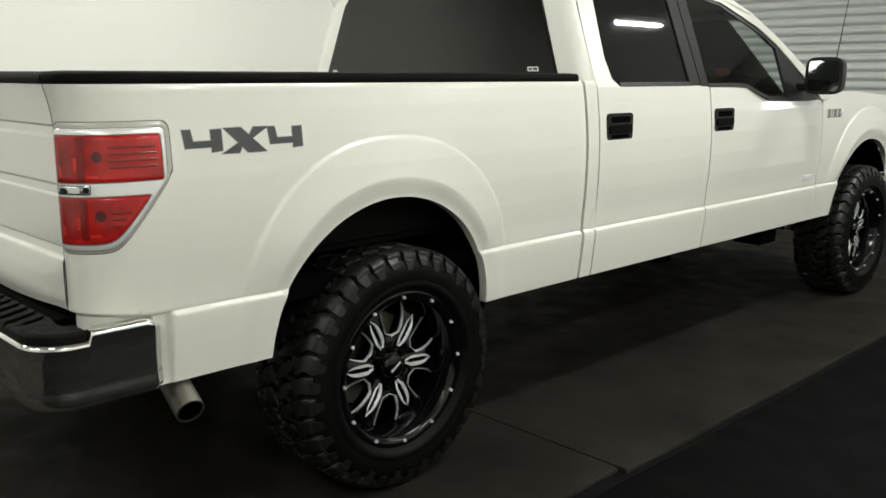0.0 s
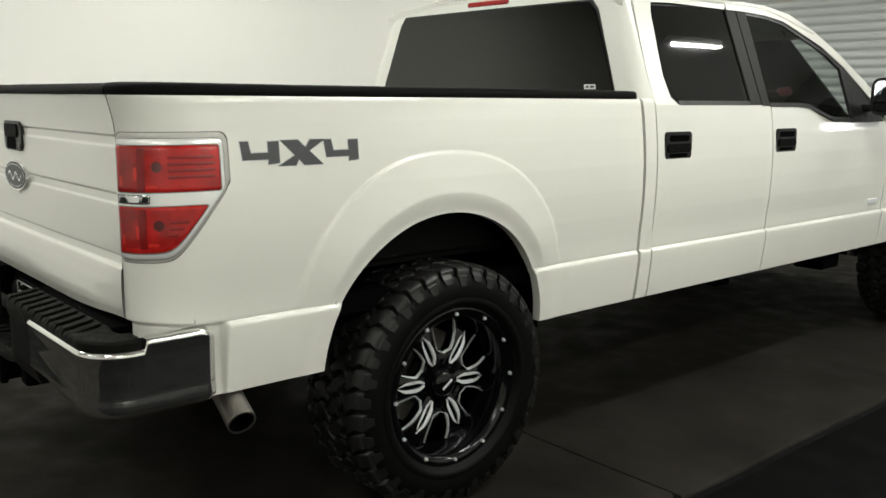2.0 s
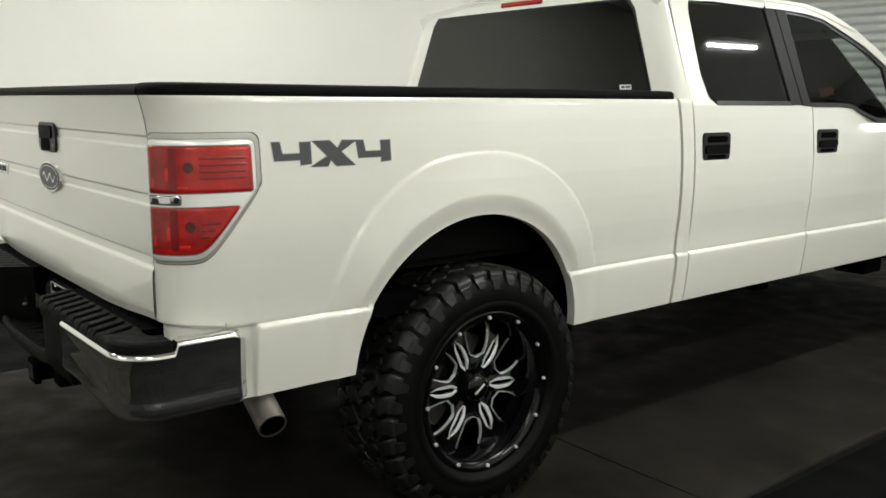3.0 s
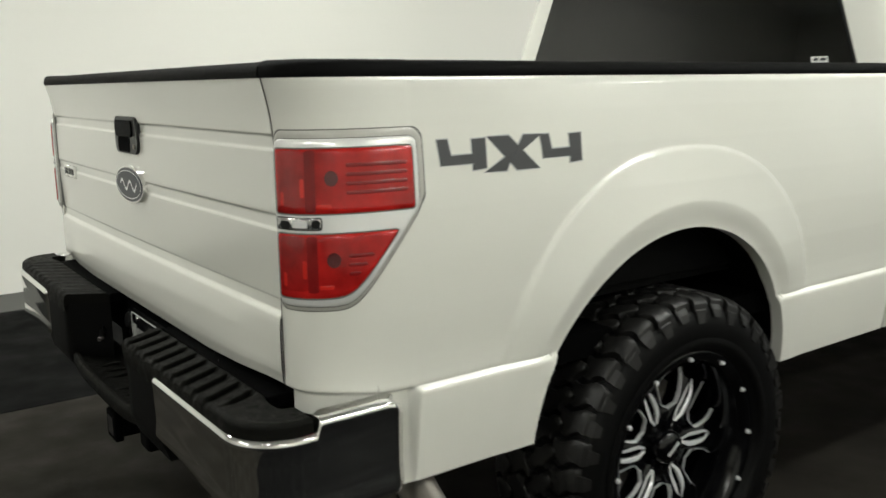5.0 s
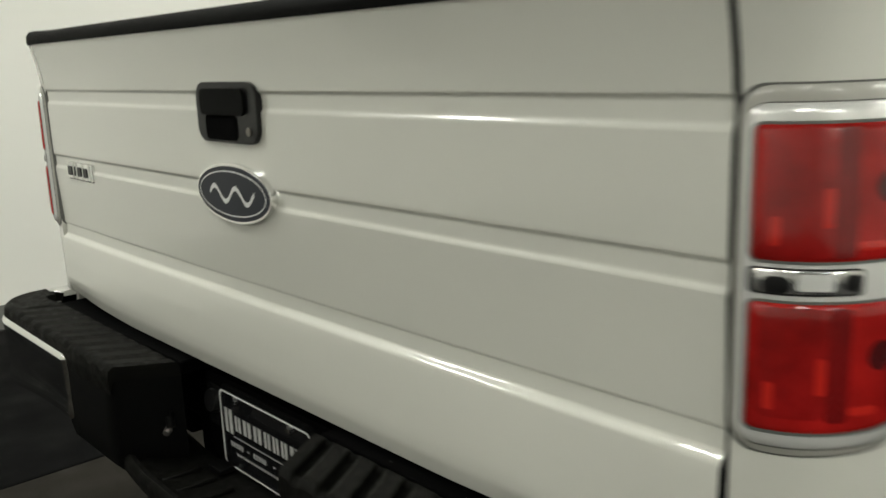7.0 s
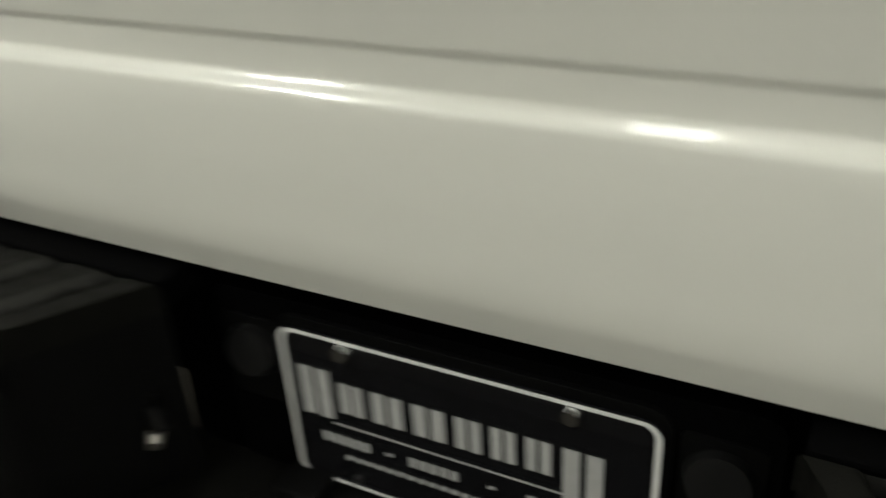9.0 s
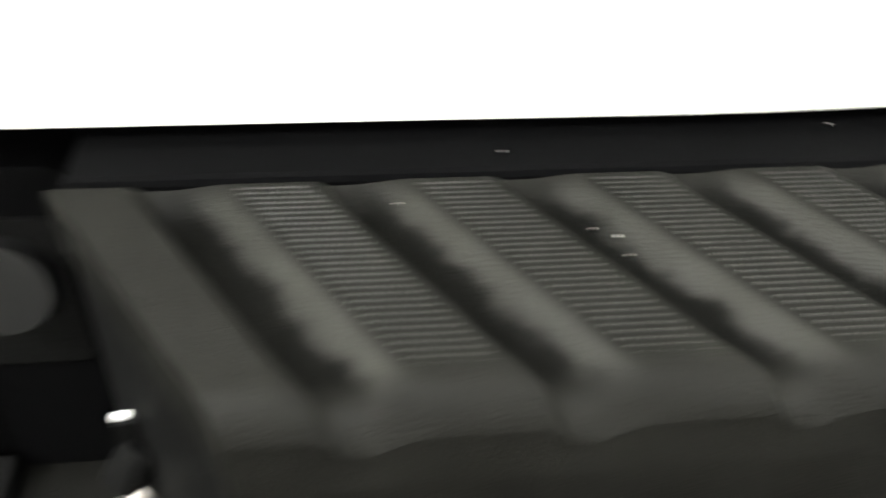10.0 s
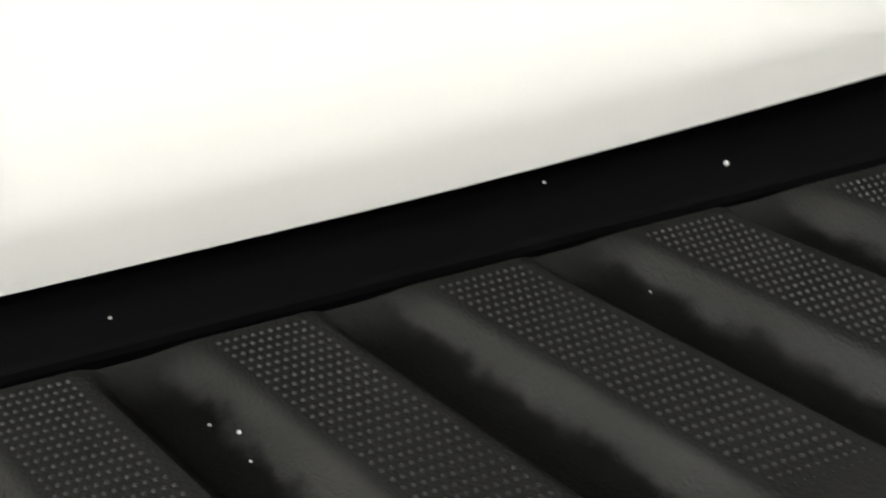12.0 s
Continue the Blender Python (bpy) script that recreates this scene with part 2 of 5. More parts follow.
XL, XR, YB, YF = -4.2, 6.2, -6.0, 9.2
slab("floor", (XL - 0.2, YB - 0.2, -0.2), (XR + 0.2, YF + 0.2, 0.0), FLOOR, "black painted concrete showroom floor", "floor")
slab("floor_strip", (XL, YB, 0.0), (-3.66, YF, 0.003), STRIP, "grey painted floor strip along the wall", "floor")
slab("wall_west", (XL - 0.2, YB - 0.2, -0.2), (XL, YF + 0.2, CEILING), WALL, "plain white painted wall", "wall")
slab("wall_east", (XR, YB - 0.2, -0.2), (XR + 0.2, YF + 0.2, CEILING), WALL, "plain white painted wall", "wall")
slab("wall_south", (XL, YB - 0.2, -0.2), (XR, YB, CEILING), WALL, "plain white wall", "wall")
slab("ceiling", (XL - 0.2, YB - 0.2, CEILING), (XR + 0.2, YF + 0.2, CEILING + 0.2), CEIL, "plain pale ceiling", "ceiling")
# north wall with the opening of the roller shutter
DX0, DX1, DZ = -3.6, 2.4, 3.2
bm = bmesh.new()
add_box(bm, (XL, YF, -0.2), (DX0, YF + 0.2, CEILING))
WX0, WX1, WZ0, WZ1 = 3.32, 3.70, 1.56, 2.30
add_box(bm, (DX1, YF, -0.2), (WX0, YF + 0.2, CEILING))
add_box(bm, (WX1, YF, -0.2), (XR, YF + 0.2, CEILING))
add_box(bm, (WX0, YF, -0.2), (WX1, YF + 0.2, WZ0))
add_box(bm, (WX0, YF, WZ1), (WX1, YF + 0.2, CEILING))
add_box(bm, (DX0, YF, DZ), (DX1, YF + 0.2, CEILING))
tagged(part("wall_north", bm, GREY_WALL), label="grey wall round a roller shutter door", category="wall", kind="structure")
win = thing("window_1", "bright daylit window in the grey wall", "window", ((WX0 + WX1) / 2, YF, WZ0), kind="structure")
part("pane", box_bm((-0.19, 0.12, 0.0), (0.19, 0.13, 0.74)), DAY, win, "bright pane")
for a_, b_ in (((-0.19, 0.05, 0.0), (0.19, 0.11, 0.02)), ((-0.19, 0.05, 0.72), (0.19, 0.11, 0.74)), ((-0.19, 0.05, 0.02), (-0.17, 0.11, 0.72)), ((0.17, 0.05, 0.02), (0.19, 0.11, 0.72))):
    part("window_frame", box_bm(a_, b_), DIRTWHITE, win)
shutter = thing("door_1", "closed grey corrugated steel roller shutter door", "shutter door", (0, YF + 0.1, 0), kind="structure")
PITCH = 0.098
slat_rows = []
for k in range(13):
    u = k / 12
    slat_rows.append((0.030 * math.sin(math.pi * min(1, u / 0.82)) ** 0.8 if u < 0.82 else 0.0, u * PITCH))
bm = bmesh.new()
for (d0, z0), (d1, z1) in zip(slat_rows, slat_rows[1:]):
    vs = [bm.verts.new(p) for p in ((DX0, -d0, z0), (DX1, -d0, z0), (DX1, -d1, z1), (DX0, -d1, z1))]
    bm.faces.new(vs)
slat_mesh = None
for k in range(int(DZ / PITCH)):
    if slat_mesh is None:
        slat = part("slat", bm, SHUTTER, shutter, smooth=True)
        slat_mesh = slat.data
    else:
        slat = new("slat", slat_mesh)
        slat.parent = shutter
    slat.location = (0, 0, k * PITCH)
backing = part("backing", box_bm((DX0, 0.03, 0), (DX1, 0.06, DZ)), SHUTTER, shutter)
bm = bmesh.new()
for k in range(16):
    add_tube(bm, (1.05 - 0.006 * k, YF - 0.25 + 0.01 * math.sin(k), 3.6 - 0.17 * k), (1.05 - 0.006 * (k + 1), YF - 0.25 + 0.01 * math.sin(k + 1), 3.6 - 0.17 * (k + 1)), 0.012, n=8)
tagged(part("pull_rope", bm, ROPE), label="dark pull rope hanging before the roller shutter", category="rope")

# rubber mats under and beside the truck
def floor_mat(name, x0, x1, y0, y1, z, mat, label):
    xs_ = [0.0, 0.007, 0.016] + [0.016 + (x1 - x0 - 0.032) * i / 24 for i in range(1, 24)] + [x1 - x0 - 0.016, x1 - x0 - 0.007, x1 - x0]
    nx, ny = len(xs_) - 1, 60
    rows = []
    for j in range(ny + 1):
        y = y0 + (y1 - y0) * j / ny
        row = []
        for i in range(nx + 1):
            x = x0 + xs_[i]
            rim = min(i, nx - i, j, ny - j)
            w = 0.0018 * noise.noise((x * 3.1, y * 3.1, 1.7)) + (0.004 * max(0, noise.noise((x * 5, y * 5, 4.0))) if rim == 0 else 0)
            row.append((x + (0.006 * noise.noise((y * 2.5, 3, 1)) if i in (0, nx) else 0), y + (0.006 * noise.noise((x * 2.5, 8, 1)) if j in (0, ny) else 0), z + w - (0.55 * z if i in (0, nx) else 0.12 * z if i in (1, nx - 1) else 0)))
        rows.append(row)
    ob = part(name, grid(rows, skirt=lambda c: (c.x, c.y, 0.0005)), mat, smooth=True)
    return tagged(ob, label=label, category="floor mat", group="floor mats")


floor_mat("rubber_mat", -1.67, 1.44, -3.0, 1.822, 0.018, MAT_A, "worn dark grey rubber mat under the truck's tail")
floor_mat("rubber_mat", -1.67, 1.47, 1.832, 8.6, 0.018, MAT_A, "worn dark grey rubber mat under the truck's cab")
floor_mat("black_mat", 1.50, 4.6, -3.5, 8.6, 0.006, MAT_B, "smooth black floor mat beside the truck")
floor_mat("black_mat", -3.62, -1.70, -3.5, 8.6, 0.006, MAT_B, "smooth black floor mat between truck and wall")

# ceiling lamps
def ceiling_lamp(lx, ly, width, length, tubes, label):
    lamp_ = thing("ceiling_lamp", label, "ceiling lamp", (lx, ly, CEILING - 0.08), group="ceiling lamps")
    part("housing", box_bm((-width / 2, -length / 2, 0.0), (width / 2, length / 2, 0.05)), DIRTWHITE, lamp_, bevel=0.01)
    for tx in tubes:
        bm = bmesh.new()
        add_tube(bm, (tx, -length / 2 + 0.045, -0.005), (tx, length / 2 - 0.045, -0.005), 0.009, n=12)
        part("tube", bm, TUBE, lamp_, "glowing white fluorescent tube", smooth=True)
    for wy in (-0.35 * length, 0.35 * length):
        bm = bmesh.new()
        add_tube(bm, (0, wy, 0.05), (0, wy, 0.08), 0.006, n=8)
        part("hanger", bm, STEEL, lamp_)
    return lamp_


ceiling_lamp(*BARE_TUBE, 0.08, 0.84, (0.0,), "single bare fluorescent tube lamp under the ceiling")
ceiling_lamp(*CROSS_FILL, 0.34, 2.50, (-0.09, 0.0, 0.09), "long white fluorescent lamp with three tubes").rotation_euler = (0, 0, radians(90))
broad = None
for lx, ly in LAMPS:
    if (lx, ly) == BARE_TUBE:
        continue
    if broad is None:
        broad = ceiling_lamp(lx, ly, 0.34, 1.25, (-0.09, 0.0, 0.09), "broad white fluorescent lamp with three tubes")
    else:
        copy_thing(broad, pose(lx, ly, CEILING - 0.08))

# ------------------------------------------------------------------ pickup truck
truck = thing("pickup_truck", "white crew cab pickup truck with raised suspension and black off-road wheels", "pickup truck", (0, 1.17, 0))
TRUCK_AT = Vector((0, 1.17, 0))


def tpart(name, bm, mat, label="", parent=None, smooth=False, bevel=0.0, kind=""):
    """A part of the truck, given in room coordinates."""
    bmesh.ops.translate(bm, verts=bm.verts, vec=-TRUCK_AT)
    return part(name, bm, mat, parent or truck, label, smooth, kind, bevel)


# side skin: distance out from the base line, by height
SIDE = [(0.55, -0.050), (0.575, -0.030), (0.60, -0.022), (0.68, -0.012), (0.760, -0.004), (0.782, -0.004), (0.787, -0.0055), (0.791, -0.009), (0.794, -0.0135),
        (0.797, -0.0152), (0.801, -0.0135), (0.806, -0.0128), (0.815, -0.0125), (0.86, -0.010), (0.95, -0.001), (1.05, 0.003), (1.15, 0.002), (1.25, -0.006), (1.33, -0.016), (1.385, -0.026), (1.398, -0.031), (1.407, -0.042)]
BASE = 0.985
ARCH_Z, ARCH_A, ARCH_B = 0.58, 0.470, 0.455
REAR_ARCH, FRONT_ARCH = 1.135, 1.135 + 3.988
RAIL = 1.407


def flare(y, z):
    out = 0.0
    for yc in (REAR_ARCH, FRONT_ARCH):
        e1 = math.hypot((y - yc) / ARCH_A, (z - ARCH_Z) / ARCH_B)
        e2 = (abs((y - yc) / 0.588) ** 2.3 + abs(max(0, z - ARCH_Z) / 0.66) ** 2.3) ** (1 / 2.3)
        if e2 < 1.15:
            a, b = max(0.0, e1 - 1), max(0.0, 1 - e2)
            q = a / (a + b + 1e-6) if e2 < 1 else 1.0
            low = smooth01(0.74, 0.90, z)
            ramp = 0.007 * smooth01(1.0, 0.955, q) + 0.017 * min(1.0, max(0.0, (0.97 - q) / 0.57)) - 0.012 * smooth01(0.44, 0.0, q)
            groove = 0.0050 * smooth01(1.06, 1.012, e2) * smooth01(0.972, 1.0, e2) * smooth01(0.95, 1.15, z)
            out = max(out, ramp * low + 0.004 * smooth01(1.0, 0.5, q) * (1 - low) - groove)
    return out


def side_off(y, z):
    return lerp_table(SIDE, z) + flare(y, z)


# corner of the box between tailgate and side, seen from above
CX, CY, CA, CB, CN = 0.877, 0.36, 0.122, 0.238, 2.6


def corner_plan(f):
    """f from 0 (tailgate gap) to 1 (side): place and outward direction."""
    def at(f):
        a = f * math.pi / 2
        return Vector((CX + CA * max(0, math.sin(a)) ** (2 / CN), CY - CB * max(0, math.cos(a)) ** (2 / CN)))
    p = at(f)
    d = at(min(1, f + 0.01)) - at(max(0, f - 0.01))
    n = Vector((d.y, -d.x)).normalized()
    return p, n


LIP = [(1.20, 0.0), (1.28, 0.0), (1.305, 0.001), (1.335, 0.005), (1.36, 0.010), (1.385, 0.016), (1.400, 0.020), (1.407, 0.020)]


def skin(s, z, off=0.0):
    """The outer skin behind the cab: s < 0 round the corner (-1 at the tailgate gap), s >= 0 the metres forward of it."""
    if s < 0:
        p, n = corner_plan(1 + s)
        w = 1 + s
        y = p.y
        tail = lerp_table(LIP, z) * (1 - 0.5 * w) + 0.004 * (1 - w)
        # below a soft crease the corner steps in behind the bumper; the lower side panel starts with a rounded edge
        crease = 0.821 - 0.020 * smooth01(0.12, 0.33, y)
        recess = lerp_table(SIDE, max(z, 0.815)) * w - 0.017 * smooth01(crease + 0.001, crease - 0.013, z)
        dy, dz = max(0.0, 0.378 - y), max(0.0, z - 0.757)
        panel = smooth01(0.040, 0.026, math.hypot(dy, dz)) if z < 0.830 else 0.0
        own = recess + (lerp_table(SIDE, z) - recess) * max(panel, smooth01(0.335, 0.359, y))
        o = own + tail + flare(y, z) + off
        return Vector((p.x + n.x * o, p.y + n.y * o, z))
    y = CY + s
    o = 0.014 * (1 - smooth01(0.0, 1.8, s)) + side_off(y, z) + lerp_table(LIP, z) * 0.5 * (1 - smooth01(0, 0.45, s)) + off
    return Vector((BASE + o, y, z))


def low_edge(y, arch=None, sill=0.592, tail=False):
    if tail and y < 0.326:
        return 0.768 - (0.176 * smooth01(0.252, 0.285, y))
    if arch is not None and abs(y - arch) < ARCH_A:
        return max(sill, ARCH_Z + ARCH_B * math.sqrt(max(0, 1 - ((y - arch) / ARCH_A) ** 2)))
    return sill


def column(at, z0, z1, n1=26, n2=120):
    zm = max(0.835, z0 + 0.012)
    if z0 < 0.75:
        first = [z0 + (0.779 - z0) * k / 9 for k in range(9)] + [0.779 + 0.002 * k for k in range(11)] + [0.803, 0.808, 0.813, 0.819, 0.825, 0.830]
    else:
        first = [z0 + (zm - z0) * k / n1 for k in range(n1)]
    zs = first + [zm + (z1 - zm) * k / n2 for k in range(n2 + 1)]
    return [at(z) for z in zs]


def inward(c):
    if c.y < 0.22:
        return (c.x - 0.002, c.y + 0.035, c.z - (0.02 if c.z > 1.40 else 0))
    return (c.x - 0.035, c.y, c.z)


def ys_between(a, b, step=0.03, arch=None):
    ys = {round(a, 4), round(b, 4)}
    n = max(2, int((b - a) / step))
    ys |= {round(a + (b - a) * k / n, 4) for k in range(n + 1)}
    if arch:
        ys |= {round(arch + ARCH_A * math.cos(math.pi * k / 64), 4) for k in range(65)}
        ys |= {round(arch + sg * (ARCH_A + 0.002), 4) for sg in (-1, 1)}
        ys |= {round(arch - 0.66 + 1.32 * k / 130, 4) for k in range(131)}
    out = [y for y in sorted(ys) if a - 1e-6 <= y <= b + 1e-6]
    keep = [out[0]]
    for y in out[1:]:
        if y - keep[-1] > 0.0012:
            keep.append(y)
    return keep


# box side with corner and wheel arch
BOX_END = 2.165
rows = []
turns = {k / 30 for k in range(30)} | {2 / math.pi * math.acos(((CY - y) / CB) ** (CN / 2)) for y in [0.240 + 0.003 * k for k in range(40)]}
for f in sorted(turns) + [1 - 1e-6]:
    s = f - 1
    y = corner_plan(f)[0].y
    z0 = low_edge(y, REAR_ARCH, tail=True)
    rows.append(column(lambda z, s=s: skin(s, z), z0, RAIL))
for y in ys_between(CY + 0.004, BOX_END, arch=REAR_ARCH):
    z0 = low_edge(y, REAR_ARCH, tail=True)
    rows.append(column(lambda z, y=y: skin(y - CY, z), z0, RAIL))
box_side = tpart("box_side", grid(rows, skirt=inward), PAINT, "glossy white box side with flared wheel arch", smooth=True)
mirrored(box_side)


def side_panel(name, y0, y1, z1, arch=None, label="", taper=None, sill=0.592):
    rows = []
    for y in ys_between(y0, y1, 0.04, arch):
        t = taper(y) if taper else 0.0
        top = z1(y) if callable(z1) else z1
        rows.append(column(lambda z, y=y, t=t: Vector((BASE + side_off(y, z) - t, y, z)), low_edge(y, arch, sill), top))
    return tpart(name, grid(rows, skirt=inward), PAINT, label, smooth=True)


BELT = 1.383
mirrored(side_panel("cab_corner", 2.182, 2.252, BELT + 0.02))
GAPS = (2.260, 3.150, 3.158, 4.405)
rear_door = side_panel("rear_door", GAPS[0], GAPS[1], 1.379, label="white rear cab door")
mirrored(rear_door)
front_door = side_panel("front_door", GAPS[2], GAPS[3], lambda y: 1.374 - 0.078 * smooth01(3.50, 3.78, y), label="white front cab door")
mirrored(front_door)
fender = side_panel("front_fender", 4.413, 5.86, lambda y: 1.335 - 0.05 * smooth01(4.7, 5.86, y), FRONT_ARCH, "white front wing with flared wheel arch",
                    taper=lambda y: 0.10 * smooth01(5.25, 5.95, y) ** 1.5)
mirrored(fender)

# ------------------------------------------------------------------ tailgate
TG, TG_R, TG_L = 0.879, 0.871, -0.871
CREASES = (1.296, 1.148, 0.984)
TAIL = [(0.8035, 0.1109), (0.8255, 0.1046), (0.8290, 0.1034), (0.8500, 0.1022), (0.900, 0.1036), (0.940, 0.1066), (0.9510, 0.1080), (0.9540, 0.1092), (0.9590, 0.1148), (0.9620, 0.1158), (0.984, 0.1165), (1.118, 0.1100), (1.407, 0.1100)]


def tail_y(x, z):
    """The tailgate's outer face: a lip along the top, three pressed channels and a slight bow."""
    y = lerp_table(TAIL, z) + 0.008 * (x / TG) ** 2 * smooth01(0.78, 1.0, z) + 0.010 * smooth01(0.66, 0.871, abs(x)) * smooth01(0.97, 0.82, z)
    for zc in CREASES:
        if zc - 0.030 < z < zc + 0.004:
            u = (zc + 0.004 - z) / 0.034
            y += (0.0038 if zc > 1.0 else 0.0026) * (smooth01(0, 0.14, u) - smooth01(0.74, 1.0, u))
    return y - lerp_table(LIP, z)


zs = sorted({round(0.8035 + 0.6015 * k / 90, 4) for k in range(91)} | {round(zc + d, 4) for zc in CREASES for d in (0.005, 0.003, 0.001, -0.001, -0.004, -0.008, -0.014, -0.018, -0.020, -0.022, -0.024, -0.026, -0.028, -0.030, -0.032, -0.035, -0.038)})
rows = [[(x, tail_y(x, z), z + 0.015 * smooth01(0.45, 0.871, abs(x)) * smooth01(0.87, 0.81, z)) for z in zs] for x in [TG_L + (TG_R - TG_L) * k / 60 for k in range(61)]]
tailgate = tpart("tailgate", grid(rows, skirt=lambda c: (c.x, c.y + 0.04, c.z)), PAINT, "white tailgate with three pressed lines", smooth=True)
tpart("tailgate_core", box_bm((TG_L + 0.006, 0.135, 0.82), (TG_R - 0.006, 0.17, 1.40)), UNDER, parent=tailgate)


# near-black strip that draws the shade of the gap at the tailgate's edge
rows = [[(x, tail_y(x, z) + 0.0012, z) for x in (TG_R + 0.0002, TG_R + 0.003, TG_R + 0.0062)] for z in [0.812 + 0.588 * k / 60 for k in range(61)]]
tpart("gap_seal", grid(rows), UNDER, parent=tailgate)


def cap_profile(w, h):
    return [(-0.003, -0.004), (-0.006, 0.003), (-0.004, h * 0.6), (0.004, h * 0.92), (0.016, h), (w - 0.016, h + 0.002), (w - 0.004, h * 0.9), (w, h * 0.5), (w, -0.004)]


# black cap along the tailgate's top
rows = []
for k in range(41):
    x = TG_L - 0.002 + (TG_R - TG_L + 0.004) * k / 40
    y0 = tail_y(x, 1.402)
    rows.append([(x, y0 + u, 1.404 + v) for u, v in cap_profile(0.075, 0.025)])
bm = grid(rows)
bm.faces.new([v for v in bm.verts][:9])
bm.faces.new([v for v in bm.verts][-9:])
tpart("top_cap", bm, BLACK, "textured black plastic cap", parent=tailgate, smooth=True)
# black caps along the box sides
rows = []
for s in [-1 + k / 12 for k in range(12)] + [-1e-6] + [0.02 + 1.765 * k / 30 for k in range(31)]:
    p = skin(s, 1.402)
    n = corner_plan(1 + s)[1] if s < 0 else Vector((1, 0))
    rows.append([(p.x - n.x * u * (1 if s >= 0 else 0.7), p.y - n.y * u * (1 if s >= 0 else 0.7), 1.404 + v) for u, v in cap_profile(0.085, 0.027)])
bm = grid(rows)
vs = list(bm.verts)
bm.faces.new(vs[:9])
bm.faces.new(vs[-9:])
cap = tpart("rail_cap", bm, BLACK, "textured black plastic rail cap", smooth=True)
mirrored(cap)
# load bed inside
bed = tpart("bed_floor", box_bm((-0.86, 0.17, 0.86), (0.86, 2.15, 0.88)), BLACK, "black bed liner", bevel=0.004)
for a_, b_ in (((0.84, 0.17, 0.882), (0.88, 2.108, 1.41)), ((-0.88, 0.17, 0.882), (-0.84, 2.108, 1.41)), ((-0.88, 2.11, 0.882), (0.88, 2.16, 1.41))):
    tpart("bed_wall", box_bm(a_, b_), BLACK, parent=bed, bevel=0.008)

# tailgate latch handle
hx0, hx1, hz0, hz1 = -0.098, 0.094, 1.218, 1.314


def rounded(x0, x1, z0, z1, r, n=6):
    out = []
    for cx, cz, a0 in ((x1 - r, z1 - r, 0), (x0 + r, z1 - r, 90), (x0 + r, z0 + r, 180), (x1 - r, z0 + r, 270)):
        for k in range(n + 1):
            a = radians(a0 + 90 * k / n)
            out.append((cx + r * math.cos(a), cz + r * math.sin(a)))
    return out


def on_tail(lift):
    return lambda u, v, w: (u, tail_y(u * 0 + 0.012, 1.24) - lift - w, v)


handle = tpart("latch_handle", prism(rounded(hx0, hx1, hz0, hz1, 0.026), on_tail(0.008), 0.03), TRIM, "black latch handle with lock", parent=tailgate, bevel=0.004)
tpart("pull", prism(rounded(hx0 + 0.022, hx1 - 0.03, 1.262, 1.304, 0.012), on_tail(0.0135), 0.012), BLACK, parent=handle, bevel=0.006)
tpart("hollow", prism(rounded(hx0 + 0.03, hx1 - 0.06, 1.222, 1.262, 0.010), on_tail(0.0092), 0.006), UNDER, parent=handle)
bm = bmesh.new()
add_tube(bm, (0.070, tail_y(0, 1.24) - 0.0105, 1.238), (0.070, tail_y(0, 1.24) - 0.003, 1.238), 0.007, n=14)
tpart("lock", bm, STEEL, "small steel lock", parent=handle, smooth=True)

# oval emblem
def oval(cx, cz, a, b, n=48):
    return [(cx + a * math.cos(2 * math.pi * k / n), cz + b * math.sin(2 * math.pi * k / n)) for k in range(n)]


OZ = 1.136


def emblem_at(lift):
    return lambda u, v, w: (u, tail_y(0, 1.2) - lift - w, v)


emblem = tpart("oval_emblem", prism(oval(0, OZ, 0.119, 0.049), emblem_at(0.009), 0.022), CHROME, "oval emblem with chrome rim and dark field", parent=tailgate, bevel=0.004)
tpart("field", prism(oval(0, OZ, 0.1145, 0.0445), emblem_at(0.0100), 0.004), NAVY, parent=emblem)
# thin pale line and a plain wave on the dark field
bm = bmesh.new()
o1, o2 = oval(0, OZ, 0.107, 0.0375), oval(0, OZ, 0.1045, 0.0352)
for k in range(48):
    f = [o1[k], o1[(k + 1) % 48], o2[(k + 1) % 48], o2[k]]
    bm.faces.new([bm.verts.new(emblem_at(0.0106)(u, v, 0)) for u, v in f])
wave = [(-0.072 + 0.144 * k / 24, OZ + 0.012 * math.sin(k * 0.55) - 0.002) for k in range(25)]
for (u0, v0), (u1, v1) in zip(wave, wave[1:]):
    f = [(u0, v0 - 0.004), (u1, v1 - 0.004), (u1, v1 + 0.004), (u0, v0 + 0.004)]
    bm.faces.new([bm.verts.new(emblem_at(0.0106)(u, v, 0)) for u, v in f])
tpart("emblem_mark", bm, MACHINED, "plain silver wave", parent=emblem)

# model badge at the tailgate's far end, as plain bars
bm = bmesh.new()
bx = -0.778
for w, h in ((0.034, 0.040), (0.012, 0.040), (0.030, 0.040), (0.030, 0.040), (0.014, 0.040)):
    yb = tail_y(bx, 1.13)
    add_box(bm, (bx, yb - 0.007, 1.100), (bx + w, yb + 0.004, 1.100 + h))
    bx += w + 0.008
badge = tpart("model_badge", bm, CHROME, "chrome model badge shown as plain bars", parent=tailgate, bevel=0.003)
bm = bmesh.new()
bx = -0.773
for w in (0.024, 0.004, 0.020, 0.020):
    yb = tail_y(bx, 1.13)
    add_box(bm, (bx, yb - 0.0085, 1.110), (bx + w, yb, 1.130))
    bx += w + 0.016
tpart("badge_inlay", bm, TRIM, parent=badge)

